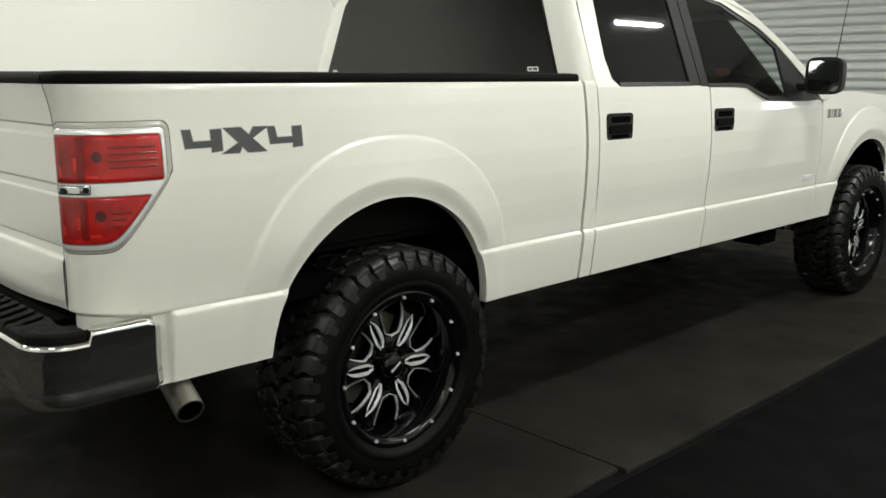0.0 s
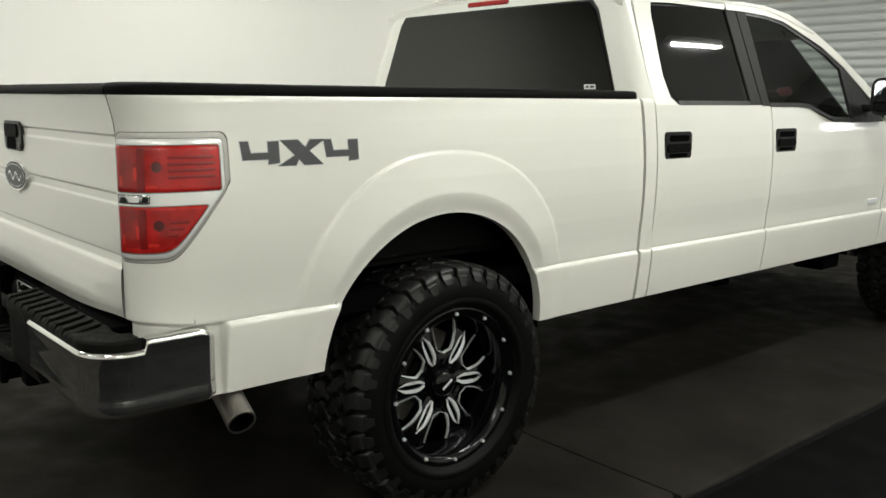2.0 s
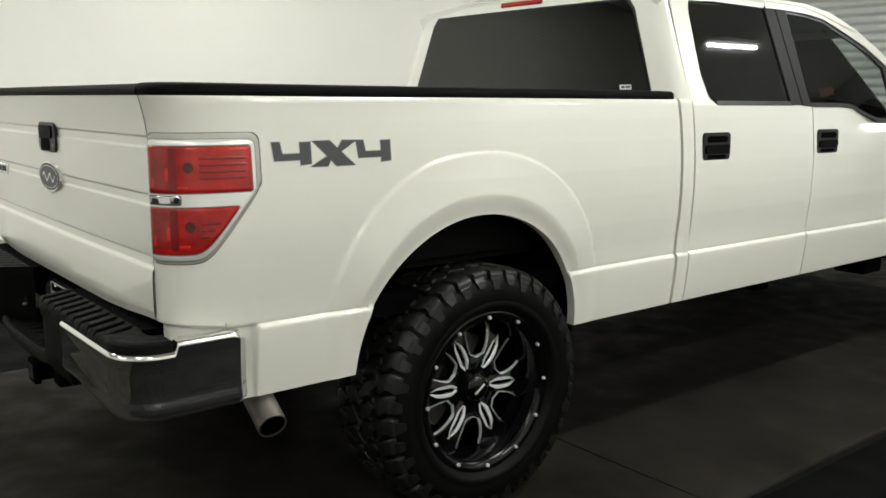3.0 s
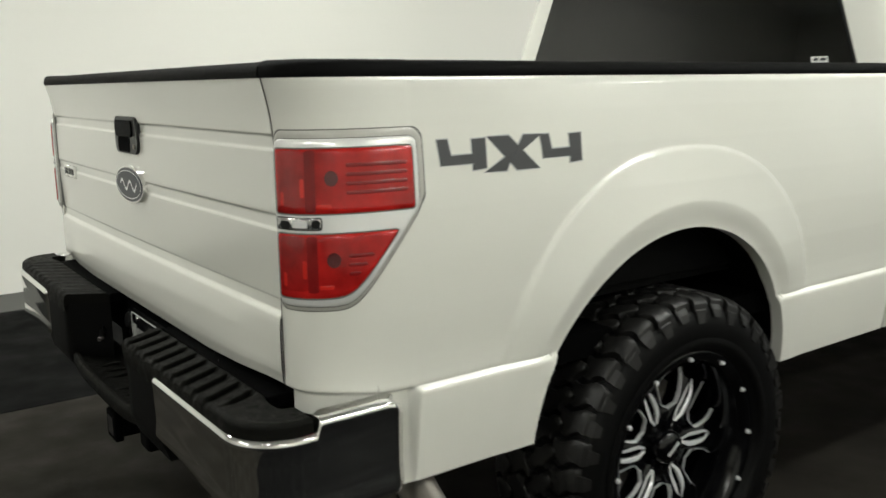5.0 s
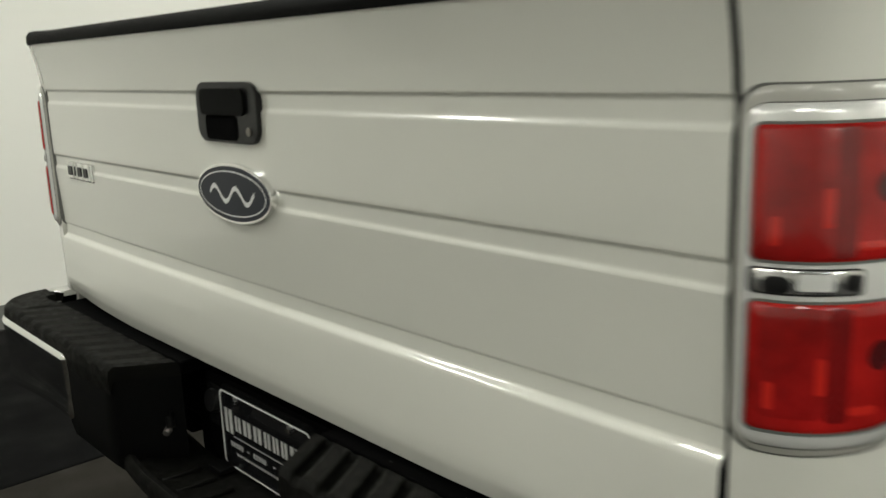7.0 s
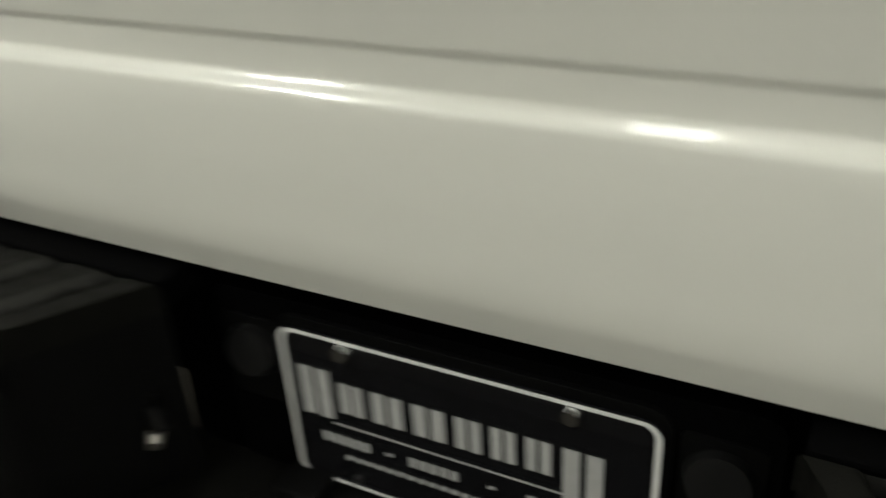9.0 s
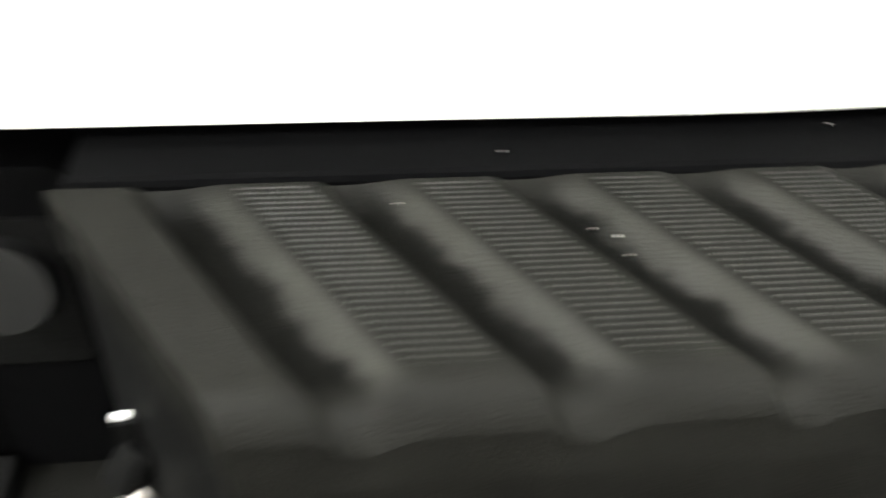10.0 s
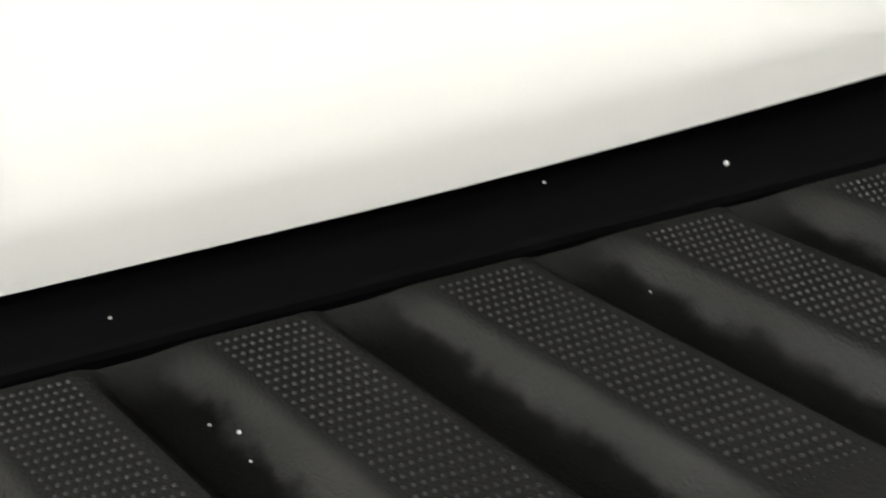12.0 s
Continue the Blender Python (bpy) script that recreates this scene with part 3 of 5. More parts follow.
# ------------------------------------------------------------------ tail lamps
def s_of_y(y):
    """Corner parameter at a distance forward."""
    if y >= CY:
        return y - CY
    lo_, hi_ = -1.0, 0.0
    for _ in range(40):
        m_ = (lo_ + hi_) / 2
        if corner_plan(1 + m_)[0].y < y:
            lo_ = m_
        else:
            hi_ = m_
    return lo_


# way along the skin from the tailgate gap
ARC = [(-1.0, 0.0)]
for k in range(1, 401):
    p0, p1 = corner_plan((k - 1) / 400)[0], corner_plan(k / 400)[0]
    ARC.append((-1 + k / 400, ARC[-1][1] + (p1 - p0).length))
CORNER_LENGTH = ARC[-1][1]


def s_at(way):
    if way >= CORNER_LENGTH:
        return way - CORNER_LENGTH
    return lerp_table([(b, a) for a, b in ARC], way)


def way_at(y):
    return CORNER_LENGTH + y - CY if y >= CY else lerp_table(ARC, s_of_y(y))


def pad_on(w0, w1, lo, hi, off, depth, r=0.010, n=34, nz=18, edge=0.006, soft=0.008):
    """A raised pad with rounded corners on the box corner, between two ways along the skin and two heights."""
    def rise(w):
        d = min(w - w0, w1 - w)
        return r - math.sqrt(max(0.0, r * r - (r - d) ** 2)) if d < r else 0.0
    ways = sorted({w0 + (w1 - w0) * k / n for k in range(n + 1)} | {e + sg * r * (1 - math.cos(math.pi / 2 * k / 7)) for e, sg in ((w0, 1), (w1, -1)) for k in range(8)})
    rows = []
    for w in ways:
        s = s_at(w)
        a, b = lo(s) + rise(w), hi(s) - rise(w)
        if b - a < 0.002:
            a = b - 0.002
        row = []
        for j in range(nz + 1):
            u = 0.5 - 0.5 * math.cos(math.pi * j / nz)
            z = a + (b - a) * u
            d = min(w - w0, w1 - w, z - a, b - z)
            row.append(skin(s, z, off - edge * (1 - min(1, max(0, d / soft))) ** 2))
        rows.append(row)
    return grid(rows, skirt=lambda c: (c.x - depth * 0.7, c.y + depth * 0.7, c.z))


def lamp_low(m):
    def f(s):
        y = corner_plan(1 + s)[0].y
        base = 0.978 + m
        slant = base + (y - 0.216) * 1.28 + m * 0.35
        k = 0.014
        return base + k * math.log(1 + math.exp(max(-30.0, min(30.0, (slant - base) / k))))
    return f


def flat(v):
    return lambda s: v


# near-black strip laid on the corner, standing in for the gap's shade
rows = [[skin(s_at(w), z, 0.0014) for w in (0.0, 0.0015, 0.0030)] for z in [0.842 + 0.556 * k / 80 for k in range(81)]]
tpart("corner_seal", grid(rows), UNDER, "thin black strip drawn as the dark gap beside the tailgate", parent=box_side)
W_OUT, W_LENS = way_at(0.366), way_at(0.338)
lamp = tpart("tail_lamp", pad_on(0.0005, W_OUT + 0.0025, lamp_low(-0.0025), flat(1.3090), 0.0010, 0.02, 0.024, edge=0.0), JOINT, "wrap-round tail lamp with bright chrome frame and red lenses", smooth=True)
tpart("surround", pad_on(0.002, W_OUT, lamp_low(-0.0005), flat(1.3070), 0.0045, 0.015, 0.028, edge=0.003), SURROUND, "grey lamp surround", parent=lamp, smooth=True)
tpart("dark_joint", pad_on(0.0088, W_OUT - 0.013, lamp_low(0.0066), flat(1.2933), 0.0050, 0.01, 0.020, edge=0.0), JOINT, parent=lamp)
bezel = tpart("chrome_bezel", pad_on(0.010, W_OUT - 0.0145, lamp_low(0.0078), flat(1.2920), 0.0100, 0.015, 0.018, edge=0.0045, soft=0.007), SATIN, "bright chrome lamp frame", parent=lamp, smooth=True)
for lo_, hi_, w_ in ((flat(1.1560), flat(1.2775), W_LENS + 0.0015), (lamp_low(0.0220), flat(1.1240), way_at(0.303))):
    tpart("lens_joint", pad_on(0.0172, w_, lo_, hi_, 0.0106, 0.008, 0.009, edge=0.0), JOINT, parent=bezel)
lens = tpart("upper_lens", pad_on(0.0185, W_LENS, flat(1.1575), flat(1.2760), 0.0135, 0.012, 0.008, edge=0.004), RED, "red ribbed lens", parent=lamp, smooth=True)
lens2 = tpart("lower_lens", pad_on(0.0185, way_at(0.301), lamp_low(0.024), flat(1.1225), 0.0135, 0.012, 0.008, edge=0.004), RED, "red ribbed lens", parent=lamp, smooth=True)
tpart("reverse_joint", pad_on(0.018, way_at(0.152) + 0.018, flat(1.1285), flat(1.1525), 0.0107, 0.006, 0.005, nz=8, edge=0.0), TRIM, parent=bezel)
tpart("reverse_lens", pad_on(0.020, way_at(0.152) + 0.0165, flat(1.1298), flat(1.1512), 0.0125, 0.008, 0.005, nz=8, edge=0.002), CLEAR, "clear faceted reversing lens", parent=lamp, smooth=True)
for w0, w1, z0 in ((0.030, 0.050, 1.1310), (way_at(0.152) + 0.001, way_at(0.152) + 0.0145, 1.1335)):
    tpart("reverse_socket", pad_on(w0, w1, flat(z0), flat(z0 + 0.0145), 0.0133, 0.002, 0.006, n=10, nz=8, edge=0.0003), TRIM, "dark bulb socket in the reversing lens", parent=lamp, smooth=True)
tpart("reverse_facet", pad_on(0.054, way_at(0.152) - 0.006, flat(1.1335), flat(1.1480), 0.0133, 0.002, 0.003, n=10, nz=8, edge=0.0003), WHITE, "pale reflector in the reversing lens", parent=lamp, smooth=True)
# inner reflectors seen through the red: a side cell with painted glow spots, a fold with its shade painted in, a bulb
# hollow and long dark ribs
def disc(way, z, rw, rz, off, n=28):
    b_ = bmesh.new()
    b_.faces.new([b_.verts.new(skin(s_at(way + rw * math.cos(2 * math.pi * q / n)), z + rz * math.sin(2 * math.pi * q / n), off)) for q in range(n)])
    return b_


FOLD = way_at(0.152)
for zc, own, top in ((1.226, lens, 1.272), (1.078, lens2, 1.118)):
    lowest = 1.162 if own is lens else 1.014
    y_end = (lambda z: 0.322) if own is lens else (lambda z: min(0.262, 0.205 + (z - 1.020) / 1.28))
    tpart("side_cell", pad_on(0.026, FOLD - 0.004, flat(lowest), flat(top), 0.0139, 0.004, 0.012, nz=10, edge=0.001), DEEPRED, parent=own, smooth=True)
    # shade of the fold, painted as a wide red band with a darker core
    tpart("fold_shade", pad_on(FOLD - 0.008, FOLD + 0.009, flat(lowest), flat(top), 0.0139, 0.004, 0.004, n=12, nz=10, edge=0.0003), RIBRED, parent=own, smooth=True)
    tpart("cell_wall", pad_on(FOLD - 0.0022, FOLD + 0.0022, flat(lowest + 0.002), flat(top - 0.002), 0.0142, 0.004, 0.002, n=8, nz=10, edge=0.001), DARKRED, parent=own, smooth=True)
    # glow spots of the reflector, put in as brighter red patches
    for w0, z0, w1, z1 in ((0.034, lowest + 0.010, 0.041, lowest + 0.036), (FOLD - 0.016, lowest + 0.026, FOLD - 0.009, lowest + 0.060), (FOLD + 0.010, lowest + 0.006, FOLD + 0.034, lowest + 0.014)):
        tpart("reflector_facet", pad_on(w0, w1, flat(z0), flat(z1), 0.0143, 0.003, 0.003, n=6, nz=6, edge=0.0004), SPOT, "bright red patch painted as reflector glow", parent=own, smooth=True)
    tpart("bulb_reflector", disc(FOLD + 0.035, zc - 0.004, 0.0115, 0.0140, 0.0141), DARKRED, "dark bulb hollow", parent=own)
    z = lowest + 0.030
    while z < top - 0.016:
        if y_end(z) > 0.222 and z < top - 0.036 * (own is lens2):
            tpart("lens_rib", pad_on(FOLD + 0.060, way_at(y_end(z)), flat(z), flat(z + 0.0072), 0.0139, 0.004, 0.0034, n=12, nz=6, edge=0.0003, soft=0.002), RIBRED, "dark red lens rib", parent=own, smooth=True)
        z += 0.0165
twin = {}
for o in [lamp] + list(lamp.children_recursive):
    m_ = mirrored(o)
    m_.parent = twin.get(o.parent, o.parent)
    twin[o] = m_

# ------------------------------------------------------------------ decal on the box side
def on_side(lift):
    def f(u, v, w):
        p = skin(max(0.0, u - CY), v, lift)
        return (p.x + w, p.y, p.z)
    return f


def decal(name, shapes, mat, lift, depth=0.001, label=""):
    bm = bmesh.new()
    for sh in shapes:
        b2 = prism(sh, on_side(lift), depth)
        me = bpy.data.meshes.new("tmp")
        b2.to_mesh(me)
        b2.free()
        bm.from_mesh(me)
        bpy.data.meshes.remove(me)
    return tpart(name, bm, mat, label)


def four(u, w):
    """A broad square figure 4: left arm, bar and stem."""
    z0, z1 = 1.217, 1.280
    return [[(u, z1), (u + 0.025, z1), (u + 0.031, 1.248), (u + 0.006, 1.230)], [(u + 0.006, 1.230), (u + 0.031, 1.248), (u + w - 0.034, 1.249), (u + w - 0.034, 1.231)],
            [(u + w - 0.034, z1 - 0.002), (u + w, z1 - 0.001), (u + w, z0 + 0.003), (u + w - 0.034, z0)]]


def cross(u, w):
    z0, z1 = 1.211, 1.281
    return [[(u, z1), (u + 0.056, z1), (u + w, z0), (u + w - 0.062, z0)], [(u + w * 0.40, 1.244), (u + w * 0.54, 1.256), (u + 0.046, z0), (u - 0.010, z0)],
            [(u + w * 0.50, 1.236), (u + w * 0.58, 1.258), (u + w - 0.040, z1), (u + w + 0.010, z1)]]


shapes = four(0.402, 0.118) + cross(0.525, 0.136) + four(0.666, 0.118)
for fig in (four(0.402, 0.118), cross(0.525, 0.136), four(0.666, 0.118)):
    decal("decal_figure", fig, DECAL, 0.0016, label="charcoal figure of the 4X4 decal")


def grown(sh, g):
    cu = sum(p[0] for p in sh) / len(sh)
    cv = sum(p[1] for p in sh) / len(sh)
    n = len(sh)
    out = []
    for k in range(n):
        a, b, c = Vector(sh[k - 1]), Vector(sh[k]), Vector(sh[(k + 1) % n])
        d1, d2 = (b - a).normalized(), (c - b).normalized()
        nrm = Vector((-(d1.y + d2.y), d1.x + d2.x))
        nrm = nrm.normalized() if nrm.length > 1e-6 else Vector((0, 0))
        out.append(tuple(b + nrm * g))
    return out


decal("decal_edge", [grown(sh, 0.003) for sh in shapes], DECAL_EDGE, 0.0008, label="silver decal edge")

# ------------------------------------------------------------------ cab above the belt
LEAN, ROOF = 0.40, 1.90


def green_x(z):
    return 0.957 - (z - 1.385) * LEAN


def on_green(lift):
    return lambda u, v, w: (green_x(v) + lift + w, u, v)


cab_parts = []
def strip(low, high, lift, depth):
    """A band between two lines of equal count, laid on the leaning cab side."""
    rows = [[on_green(lift)(*(Vector(a).lerp(Vector(b), k / 4)), 0) for k in range(5)] for a, b in zip(low, high)]
    return grid(rows, skirt=lambda c: (c.x - depth, c.y, c.z))


# pillar and frame of the rear door
outer = [(2.262, 1.378), (2.262, 1.43), (2.264, 1.50), (2.274, 1.60), (2.285, 1.70), (2.300, 1.79), (2.318, 1.847), (2.60, 1.853), (3.00, 1.853)]
inner = [(2.425, 1.378), (2.379, 1.408), (2.367, 1.497), (2.380, 1.60), (2.394, 1.685), (2.405, 1.76), (2.425, 1.803), (2.60, 1.812), (3.00, 1.811)]
cab_parts.append(tpart("door_frame", strip(outer, inner, 0.0, 0.03), PAINT, parent=rear_door))
cab_parts.append(tpart("window_seal", strip([(2.425, 1.377), (2.60, 1.377), (2.80, 1.377), (3.0, 1.377)], [(2.425, 1.396), (2.60, 1.396), (2.80, 1.396), (3.0, 1.396)], 0.001, 0.02), TRIM, parent=rear_door))
cab_parts.append(tpart("window_seal", prism([(2.42, 1.378), (2.374, 1.415), (2.364, 1.497), (2.378, 1.60), (2.391, 1.685), (2.403, 1.76), (2.42, 1.806), (2.70, 1.820), (3.0, 1.815), (3.0, 1.378)], on_green(-0.012), 0.012), TRIM, parent=rear_door))
cab_parts.append(tpart("window_pane", prism([(2.435, 1.394), (2.392, 1.425), (2.382, 1.497), (2.395, 1.60), (2.408, 1.685), (2.420, 1.755), (2.435, 1.792), (2.70, 1.803), (2.985, 1.800), (2.985, 1.394)], on_green(-0.006), 0.005), GLASS, "dark tinted door glass", parent=rear_door))
cab_parts.append(tpart("pillar_trim", prism([(2.982, 1.378), (3.070, 1.378), (3.076, 1.822), (2.990, 1.822)], on_green(0.002), 0.02), PILLAR, "dull black door pillar", parent=rear_door, bevel=0.003))
cab_parts.append(tpart("pillar_trim", prism([(3.076, 1.374), (3.146, 1.374), (3.168, 1.818), (3.082, 1.822)], on_green(0.002), 0.02), PILLAR, "dull black door pillar", parent=front_door, bevel=0.003))
# front door glass, its frame and the pillar before it
seal_top = [(3.160, 1.822), (3.35, 1.816), (3.50, 1.797), (3.67, 1.739), (3.83, 1.682), (4.00, 1.588), (4.33, 1.310)]
low = [(3.165, 1.392), (3.40, 1.390), (3.53, 1.384), (3.63, 1.350), (3.74, 1.318), (3.85, 1.314), (3.925, 1.314)]
high = [(3.175, 1.802), (3.35, 1.795), (3.49, 1.777), (3.65, 1.718), (3.75, 1.682), (3.87, 1.634), (3.955, 1.578)]
cab_parts.append(tpart("window_seal", strip([(y - 0.002, z - 0.004) for y, z in high], seal_top, -0.004, 0.012), TRIM, parent=front_door))
cab_parts.append(tpart("window_pane", strip(low, high, -0.006, 0.005), GLASS_F, "clear front door glass", parent=front_door))
low = [(3.142, 1.371), (3.40, 1.371), (3.52, 1.365), (3.62, 1.331), (3.73, 1.299), (3.95, 1.293)]
cab_parts.append(tpart("belt_trim", strip(low, [(y, z + 0.019) for y, z in low], 0.003, 0.02), TRIM, parent=front_door))
cab_parts.append(tpart("mirror_sail", prism([(3.925, 1.292), (4.30, 1.292), (3.995, 1.582), (3.955, 1.572)], on_green(0.004), 0.018), TRIM, parent=front_door, bevel=0.003))
low = [(3.002, 1.812), (3.16, 1.813), (3.35, 1.806), (3.50, 1.788), (3.67, 1.731), (3.83, 1.674), (4.00, 1.580), (4.36, 1.294)]
high = [(3.002, 1.853), (3.16, 1.859), (3.36, 1.857), (3.58, 1.828), (3.79, 1.757), (3.99, 1.652), (4.20, 1.512), (4.47, 1.300)]
cab_parts.append(tpart("roof_pillar", strip(low, high, 0.004, 0.05), PAINT, "white roof rail and windscreen pillar"))
for o in cab_parts:
    mirrored(o)
# back of the cab with rounded corners, swept up to the roof
def cab_ring(z):
    """Half outline of the cab's rear at a height, from the middle to the door gap."""
    yb = 2.205 + (z - 1.38) * 0.085
    xs = green_x(z) + 0.003 if z > 1.385 else BASE + side_off(2.22, z)
    r = 0.085
    pts = [(xs * 0.0, yb - 0.012), (xs * 0.35, yb - 0.010), (xs * 0.62, yb - 0.004)]
    cx = xs - r
    pts += [(cx - 0.03, yb)]
    y_end = 2.256 + 0.03 * max(0, z - 1.5) / 0.35
    for k in range(1, 9):
        a = radians(90 * k / 9)
        pts.append((cx + r * math.sin(a), yb + min(r, y_end - yb) * (1 - math.cos(a))))
    pts.append((xs, y_end))
    return pts


heights = [0.62, 0.9, 1.2, 1.36, 1.385] + [1.395 + 0.41 * k / 12 for k in range(13)] + [1.83, 1.85]
rows = []
for z in heights:
    half = cab_ring(z)
    rows.append([(-x, y, z) for x, y in half[:0:-1]] + [(x, y, z) for x, y in half])
cab_back = tpart("cab_back", grid(rows), PAINT, "white back wall of the cab", smooth=True)
# roof with a soft crown
rows = []
for j in range(25):
    y = 2.235 + (3.78 - 2.235) * j / 24
    fall = 0.055 * smooth01(2.42, 2.235, y) ** 1.6 + 0.19 * smooth01(3.15, 3.86, y) ** 1.6
    row = []
    for k in range(41):
        u = -1 + 2 * k / 40
        xe = green_x(1.852 - fall * 0.6) + 0.01
        row.append((u * xe, y, 1.845 + (ROOF + 0.02 - 1.845) * (1 - abs(u) ** 3.2) ** 0.9 - fall * (0.55 + 0.45 * (1 - u * u))))
    rows.append(row)
tpart("roof", grid(rows, skirt=lambda c: (c.x * 0.985, c.y + 0.01, c.z - 0.04)), PAINT, "white roof", smooth=True)


def rear_at(lift):
    return lambda u, v, w: (u, 2.205 + (v - 1.38) * 0.085 - 0.013 - lift - w + 0.012 * (u / 0.7) ** 2, v)


def subdivided_prism(outline_fn, lift, depth, n=24, m=10):
    rows = []
    for j in range(m + 1):
        v, half = outline_fn(j / m)
        rows.append([rear_at(lift)(-half + 2 * half * k / n, v, 0) for k in range(n + 1)])
    return grid(rows, skirt=lambda c: (c.x, c.y + depth, c.z))


tpart("rear_seal", subdivided_prism(lambda t: (1.388 + 0.425 * t, 0.812 - 0.160 * t - 0.02 * smooth01(0.9, 1.0, t)), 0.003, 0.01), TRIM, parent=cab_back)
rear_glass = tpart("rear_window", subdivided_prism(lambda t: (1.395 + 0.41 * t, 0.800 - 0.156 * t - 0.02 * smooth01(0.9, 1.0, t)), 0.009, 0.008), GLASS_R, "dark tinted rear window", parent=cab_back, smooth=True)
# small paper stickers on the rear glass
for u, v, w, h in ((0.640, 1.440, 0.060, 0.020), (-0.735, 1.432, 0.04, 0.014)):
    bm = bmesh.new()
    vs = [bm.verts.new(rear_at(0.0105)(u + a, v + b, 0)) for a, b in ((0, 0), (w, 0), (w - 0.004, h), (-0.004, h))]
    bm.faces.new(vs)
    tpart("sticker", bm, WHITE, "small white sticker", parent=rear_glass)
bm = bmesh.new()
for k, (a, b) in enumerate(((0.006, 0.024), (0.030, 0.052))):
    vs = [bm.verts.new(rear_at(0.0112)(0.640 + p, q, 0)) for p, q in ((a, 1.446), (b, 1.446), (b, 1.455), (a, 1.455))]
    bm.faces.new(vs)
tpart("sticker_print", bm, DECAL, parent=rear_glass)
bm = box_bm((-0.14, 2.225, 1.828), (0.14, 2.262, 1.852))
brake = tpart("high_brake_lamp", bm, DEEPRED, "dark red high brake lamp", bevel=0.008)
# windscreen, bonnet, front end
ws = [[(u * (0.80 - 0.16 * t) , 4.40 - 0.60 * t - 0.10 * u * u, 1.315 + 0.505 * t) for u in [-1 + k / 10 for k in range(21)]] for t in [j / 12 for j in range(13)]]
tpart("windscreen", grid(ws, skirt=lambda c: (c.x, c.y - 0.01, c.z - 0.01)), GLASS_F, "curved windscreen", smooth=True)
rows = []
for j in range(21):
    y = 4.36 + 1.50 * j / 20
    rows.append([(u * (0.93 - 0.09 * (j / 20) ** 2), y, 1.300 + 0.055 * (1 - abs(u) ** 4) - 0.06 * (j / 20) ** 2 - 0.03 * smooth01(0.9, 1.0, abs(u))) for u in [-1 + k / 16 for k in range(33)]])
tpart("bonnet", grid(rows, skirt=lambda c: (c.x, c.y, c.z - 0.05)), PAINT, "white bonnet", smooth=True)
front = tpart("grille", box_bm((-0.62, 5.84, 0.86), (0.62, 5.90, 1.20)), TRIM, "chrome barred grille", bevel=0.02)
for k in range(3):
    tpart("grille_bar", box_bm((-0.60, 5.885, 0.92 + 0.09 * k), (0.60, 5.92, 0.955 + 0.09 * k)), CHROME, parent=front, bevel=0.008)
for sx in (-1, 1):
    tpart("headlamp", box_bm((min(sx * 0.64, sx * 0.88), 5.74, 0.93), (max(sx * 0.64, sx * 0.88), 5.885, 1.20)), CLEAR, "clear headlamp", bevel=0.03)
tpart("front_bumper", box_bm((-0.94, 5.86, 0.60), (0.94, 6.02, 0.84)), CHROME, "chrome front bumper", bevel=0.04)
tpart("dashboard", box_bm((-0.78, 3.95, 1.05), (0.78, 4.30, 1.27)), TRIM, bevel=0.04)

# seats and steering wheel behind the glass
for sx in (-0.42, 0.42):
    for ys, nm in ((2.75, "rear_seat"), (3.55, "front_seat")):
        seat = tpart(nm, box_bm((sx - 0.25, ys, 0.95), (sx + 0.25, ys + 0.14, 1.40)), SEAT, "grey cloth seat", bevel=0.05)
        tpart("head_rest", box_bm((sx - 0.13, ys + 0.01, 1.43), (sx + 0.13, ys + 0.11, 1.60)), SEAT, parent=seat, bevel=0.04)
        for dx in (-0.05, 0.05):
            bm = bmesh.new()
            add_tube(bm, (sx + dx, ys + 0.06, 1.38), (sx + dx, ys + 0.06, 1.45), 0.008, n=8)
            tpart("head_rest_post", bm, STEEL, parent=seat)
bm = bmesh.new()
for k in range(28):
    a0, a1 = 2 * math.pi * k / 28, 2 * math.pi * (k + 1) / 28
    add_tube(bm, (-0.42 + 0.19 * math.cos(a0), 3.93 + 0.05 * math.sin(a0), 1.25 + 0.18 * math.sin(a0)), (-0.42 + 0.19 * math.cos(a1), 3.93 + 0.05 * math.sin(a1), 1.25 + 0.18 * math.sin(a1)), 0.015, n=8)
tpart("steering_wheel", bm, TRIM, "black steering wheel")

# door handles
for y0, own in ((2.306, rear_door), (3.182, front_door)):
    y1, z0, z1 = y0 + 0.185, 1.155, 1.270
    xs = BASE + side_off(y0 + 0.09, 1.21)
    plate_ = tpart("door_handle", prism(rounded(y0, y1, z0, z1, 0.022), lambda u, v, w, xs=xs: (xs + 0.004 + w, u, v), 0.012), TRIM, "black door handle", parent=own, bevel=0.003)
    cup = tpart("cup", prism(rounded(y0 + 0.025, y1 - 0.022, z1 - 0.040, z1 - 0.014, 0.010), lambda u, v, w, xs=xs: (xs + 0.0052 + w, u, v), 0.006), UNDER, parent=plate_)
    grip = tpart("grip", prism(rounded(y0 + 0.012, y1 - 0.010, z0 + 0.030, z0 + 0.066, 0.015), lambda u, v, w, xs=xs: (xs + 0.011 + w, u, v), 0.012), BLACK, parent=plate_, bevel=0.007)
    tp = tpart("cup", prism(rounded(y0 + 0.03, y1 - 0.03, z0 + 0.010, z0 + 0.026, 0.007), lambda u, v, w, xs=xs: (xs + 0.0052 + w, u, v), 0.006), UNDER, parent=plate_)
    pairs_ = {}
    for o in (plate_, cup, grip, tp):
        m_ = mirrored(o)
        m_.parent = pairs_.get(o.parent, o.parent)
        pairs_[o] = m_

